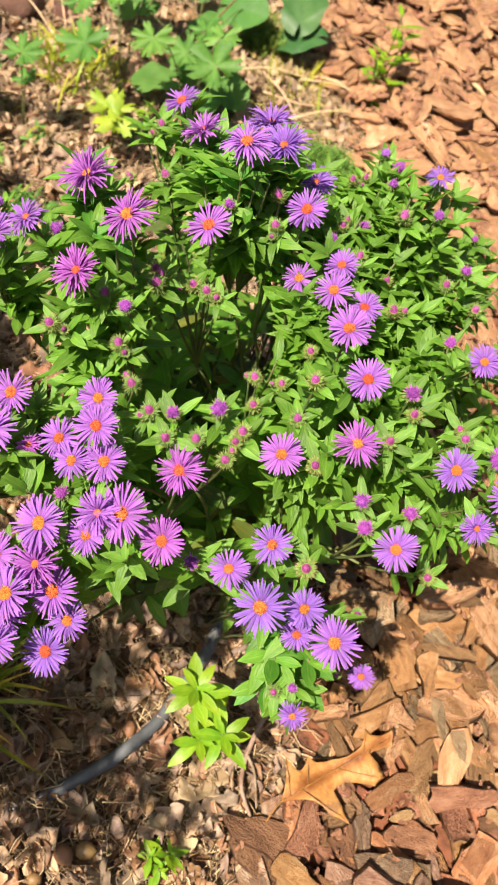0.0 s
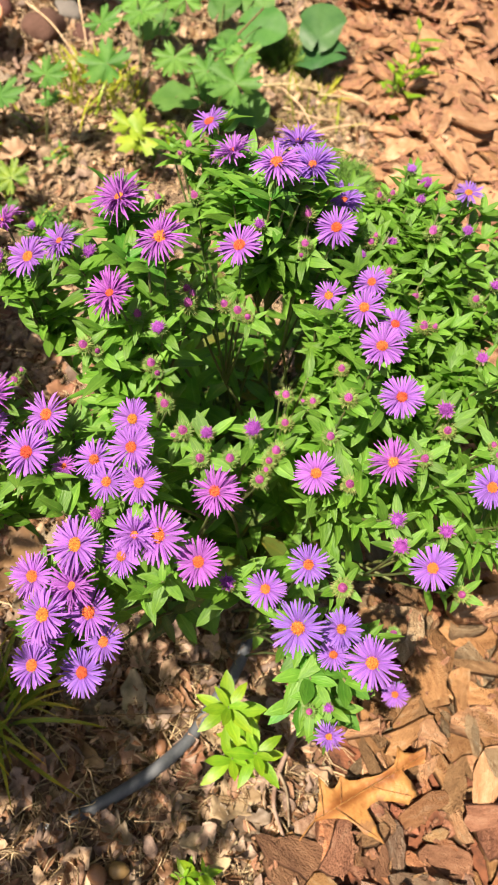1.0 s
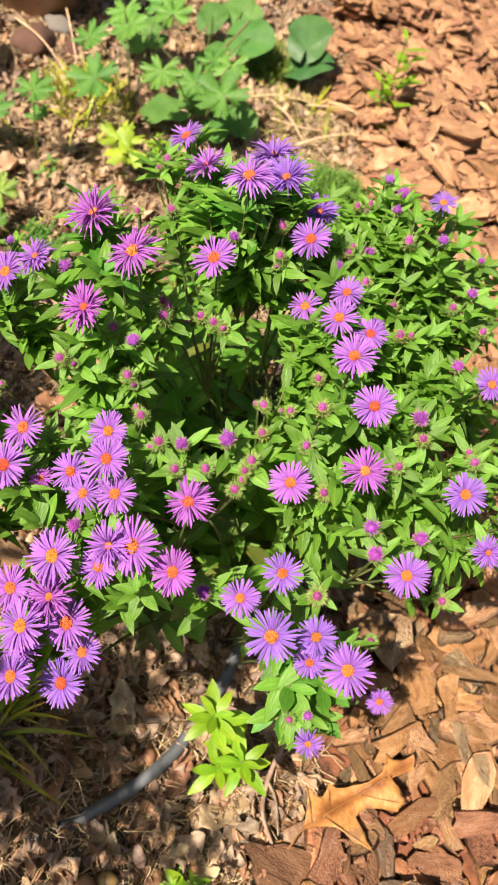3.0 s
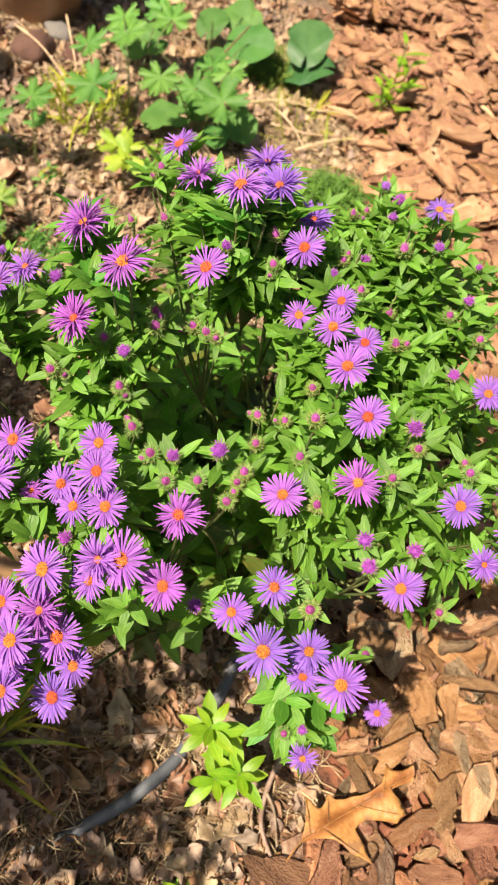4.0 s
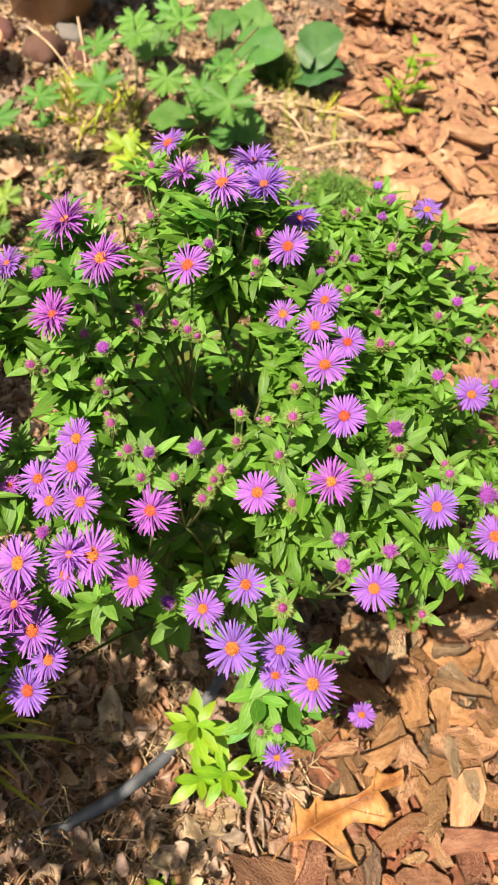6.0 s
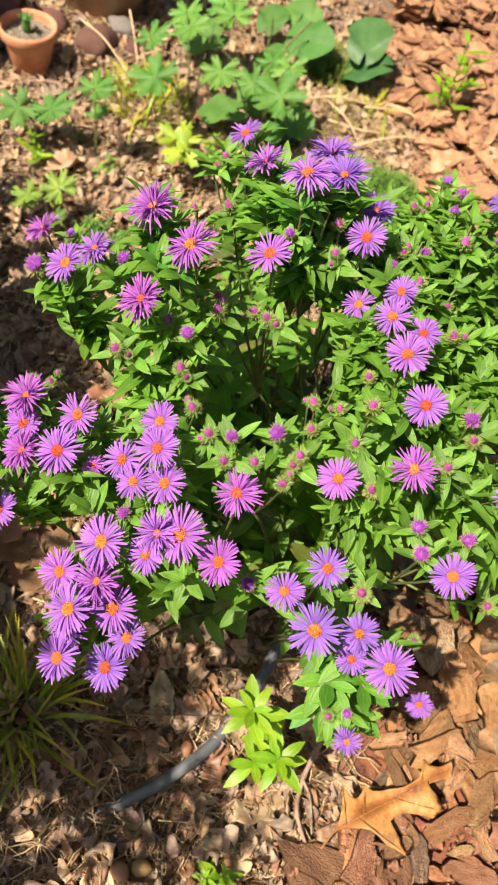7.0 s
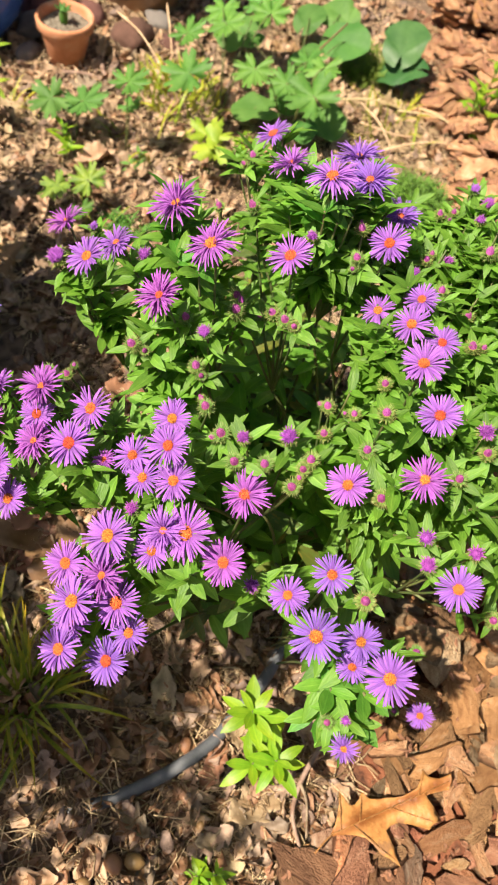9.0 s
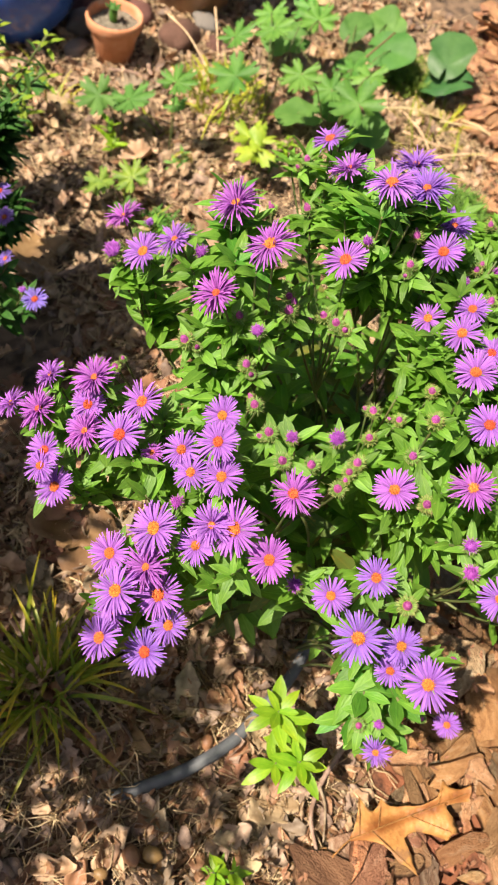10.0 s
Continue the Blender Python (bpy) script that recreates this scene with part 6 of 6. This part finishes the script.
def build_acorns():
    body = lathe(((0.0, -0.55), (0.28, -0.5), (0.45, -0.25), (0.5, 0.05), (0.42, 0.35), (0.2, 0.58), (0.05, 0.66), (0.0, 0.7)), 16)
    me = mesh_of("acorn", body, NUT)
    for x, y, s in ((0.031, -0.427, 0.022), (0.006, -0.437, 0.023), (0.045, -0.27, 0.018), (-0.02, -0.47, 0.016), (0.10, -0.36, 0.012)):
        ob = obj("acorn", me, None, pose(x, y, lie(x, y) + s * 0.5 + 0.012, 80, 20 + 900 * x, 4000 * y) @ Matrix.Scale(s, 4))
        tagged(ob, "round brown acorn lying in leaf litter", "acorn", "acorns")


scatter_dead_leaves()
build_sticks()
pale_leaves()
build_acorns()
build_debris()
build_roots()


# ---- bark mulch ----
def plate(r, rim, top, depth, up):
    """A broken slab: a grained face, and a rim and back of its own below it."""
    n = len(rim)
    v = [up(0, 0, top + r.uniform(-0.01, 0.012))]
    for share, jit in ((0.38, 0.014), (0.72, 0.014), (1.0, 0.007)):
        v += [up(x * share * r.uniform(0.95, 1.05), y * share * r.uniform(0.9, 1.1), top + r.uniform(-jit, jit)) if share < 1 else up(x, y, top + r.uniform(-jit, jit) - 0.012) for x, y in rim]
    f = [(0, 1 + i, 1 + (i + 1) % n) for i in range(n)]
    f += [(1 + j * n + i, 1 + (j + 1) * n + i, 1 + (j + 1) * n + (i + 1) % n, 1 + j * n + (i + 1) % n) for j in range(2) for i in range(n)]
    edge = v[1 + 2 * n:]
    k = len(v)
    v += [Vector(p) - Vector((0, 0, 0.001)) for p in edge]
    v += [(p[0] * r.uniform(0.95, 1.03), p[1] * r.uniform(0.92, 1.03), p[2] - depth) for p in edge]
    f += [(k + i, k + n + i, k + n + (i + 1) % n, k + (i + 1) % n) for i in range(n)]
    f.append(tuple(k + n + i for i in reversed(range(n))))
    return v, f, [(p[0] + p[2] * 0.6, p[1] + p[2] * 0.6) for p in v]


def chip(seed):
    """A flat piece of bark about a unit long, split along its grain, often with a flake left on its face."""
    r = rng(seed)
    wide = r.uniform(0.24, 0.62)
    skew, pinch, sway = r.uniform(-0.5, 0.5), r.uniform(-0.6, 0.6), r.uniform(-0.10, 0.10)
    bend, tip_up, roll = r.uniform(-0.9, 1.2), r.uniform(-0.4, 0.35), r.uniform(-0.3, 0.3)

    def up(x, y, z):
        return (x, y, z - bend * y * y + tip_up * x * x + roll * x * y * 2)

    def outline(n, size, rough):
        rim = []
        for i in range(n):
            a = 2 * math.pi * (i + r.uniform(-0.3, 0.3)) / n
            k = size * r.uniform(1 - rough, 1 + rough * 0.6) / max(abs(math.cos(a)), abs(math.sin(a))) ** 0.55
            x, y = 0.5 * k * math.cos(a), 0.5 * wide * k * math.sin(a)
            rim.append((x + skew * y, y * (1 + pinch * x * 2) + sway * math.sin(x * 5)))
        return rim
    t = r.uniform(0.08, 0.19)
    g = Geo().add(plate(r, outline(12, 1.0, 0.24), t, t + 0.02, up))
    if seed % 5 < 3:
        dx, dy = r.uniform(-0.16, 0.16), r.uniform(-0.08, 0.08) * wide
        flake = [(x * r.uniform(0.8, 1.0) + dx, y + dy) for x, y in outline(9, r.uniform(0.5, 0.72), 0.25)]
        g.add(plate(r, flake, t + r.uniform(0.022, 0.04), 0.05, up))
    return g.piece()


class Pile:
    """Lets pieces come to rest on one another, by a height kept for each 8 mm of the bed."""

    def __init__(self, x0, y0, x1, y1, cell=0.008):
        self.x0, self.y0, self.cell = x0, y0, cell
        self.h = np.array([[lie(x, y) for y in np.arange(y0, y1, cell)] for x in np.arange(x0, x1, cell)])

    def rest(self, x, y, length, width, turn, height, jitter):
        u, w = np.meshgrid(np.linspace(-0.48, 0.48, max(int(length / self.cell) + 1, 3)), np.linspace(-0.48, 0.48, max(int(width / self.cell) + 1, 3)))
        inside = u * u + w * w < 0.235
        u, w = u[inside] * length, w[inside] * width
        c, s = math.cos(turn), math.sin(turn)
        i = np.clip(((x + u * c - w * s - self.x0) / self.cell).astype(int), 0, self.h.shape[0] - 1)
        j = np.clip(((y + u * s + w * c - self.y0) / self.cell).astype(int), 0, self.h.shape[1] - 1)
        h = self.h[i, j]
        fit = np.linalg.lstsq(np.stack([u, w, np.ones_like(u)], 1), h, rcond=None)[0]
        a, b = np.clip(fit[0] * 0.7 + jitter[0], -0.45, 0.45), np.clip(fit[1] * 0.7 + jitter[1], -0.45, 0.45)
        base = np.percentile(h - a * u - b * w, 92)
        self.h[i, j] = np.maximum(h, base + a * u + b * w + height)
        x_way = Vector((c, s, a)).normalized()
        y_way = Vector((-s, c, b))
        y_way = (y_way - x_way * y_way.dot(x_way)).normalized()
        m = Matrix((x_way, y_way, x_way.cross(y_way))).transposed().to_4x4()
        m.translation = Vector((x, y, base))
        return m


def build_mulch():
    r = rng(91)
    bed = tagged(obj("bark_mulch", None), "bed of reddish-brown bark chips", "mulch", kind="structure")
    shapes = [chip(s) for s in range(20)]
    tones = (BARK, BARK_PALE, BARK_GREY, BARK, BARK_DARK)
    meshes = [mesh_of("bark_chip", s, tones[k % 5]) for k, s in enumerate(shapes)]
    pile = Pile(-0.1, -1.3, 1.9, 3.3)
    put = []
    for layer, (n_near, n_far) in enumerate(((430, 1050), (360, 820), (300, 650))):
        for i in range(n_near + n_far):
            near = i < n_near
            x, y = (r.uniform(0.2, 0.85), r.uniform(-0.6, 0.55)) if near else (r.uniform(0.0, 1.35), r.uniform(0.5, 2.6))
            if x < bed_edge(y) - 0.015 + 0.02 * layer + r.uniform(-0.02, 0.02):
                continue
            s = (0.036 + 0.085 * r.random() ** 1.7) * (1.0, 1.0, 0.9)[layer] * (1.0 if near else 1.3)
            k = r.randrange(20)
            turn = math.radians(r.gauss(125, 45) if r.random() < 0.6 else r.uniform(0, 360))
            v = np.asarray(shapes[k][0])
            m = pile.rest(x, y, s * np.ptp(v[:, 0]), s * np.ptp(v[:, 1]), turn, s * (0.09 if near else 0.05), (r.gauss(0, 0.17 if near else 0.04), r.gauss(0, 0.22 if near else 0.04)))
            if r.random() < (0.12 if near else 0.75) or (not near and k % 5 in (2, 4)):
                k = 5 * (k // 5) + 1
            put.append((m @ Matrix.Diagonal((s, s, s * 1.1 if near else s * 0.34, 1)), k))
    for x, y, s, turn in ((0.30, 1.06, 0.15, 20), (0.24, 1.13, 0.12, 70), (0.38, 1.16, 0.14, 130), (0.27, 0.98, 0.13, 100), (0.45, 1.05, 0.12, 40), (0.22, 1.22, 0.10, 150), (0.40, 1.32, 0.14, 10), (0.34, 0.90, 0.13, 60)):
        v = np.asarray(shapes[11][0])
        m = pile.rest(x, y, s * np.ptp(v[:, 0]), s * np.ptp(v[:, 1]), radians(turn), s * 0.05, (0, 0))
        put.append((m @ Matrix.Diagonal((s, s * 1.3, s * 0.5, 1)), 11))
    for _ in range(1900):
        x, y = r.uniform(0.1, 1.85), r.uniform(-1.25, 3.25)
        if (0.0 < x < 1.3 and 0.5 < y < 2.6) or (0.0 < x < 0.82 and -0.6 < y < 0.6) or x < bed_edge(y) or r.random() < (x - 1.2) * 1.4:
            continue
        s, k = r.uniform(0.06, 0.12), r.randrange(20)
        v = np.asarray(shapes[k][0])
        m = pile.rest(x, y, s * np.ptp(v[:, 0]), s * np.ptp(v[:, 1]), r.uniform(0, 6.28), s * 0.08, (r.gauss(0, 0.06), r.gauss(0, 0.06)))
        put.append((m @ Matrix.Diagonal((s, s, s * 0.6, 1)), k))
    close = [q for q in put if q[0].translation.y < 0.25 and q[0].translation.x < 0.66]
    close.sort(key=lambda q: q[0].translation.y)
    taken = {id(q) for q in close[:300]}
    for m, k in close[:300]:
        obj("bark_chip", meshes[k], bed, m)
    for tone in (BARK, BARK_PALE, BARK_GREY, BARK_DARK):
        g = Geo()
        for q in put:
            if id(q) not in taken and tones[q[1] % 5] is tone:
                g.add(shapes[q[1]], q[0])
        tagged(part("bark_chips", g.piece(), tone, bed, "more bark chips"), kind="stuff")
    g = Geo()
    for i in range(7500):
        near = i % 6 == 0
        x, y = (r.uniform(0.2, 0.8), r.uniform(-0.6, 0.6)) if near else (r.uniform(0.0, 1.3), r.uniform(0.5, 2.4))
        if x > bed_edge(y) - 0.04:
            s = 0.006 + (0.012 if near else 0.032) * r.random() ** 1.5
            g.add(shapes[r.randrange(20)], pile.rest(x, y, s, s * 0.5, r.uniform(0, 6.28), 0.0, (r.gauss(0, 0.3 if near else 0.1), r.gauss(0, 0.3 if near else 0.1))) @ Matrix.Diagonal((s, s, s if near else s * 0.5, 1)))
    tagged(part("bark_crumbs", g.piece(), BARK_PALE, bed, "small bark crumbs", False), kind="stuff")
    return pile


MULCH = build_mulch()
build_oak_leaf()
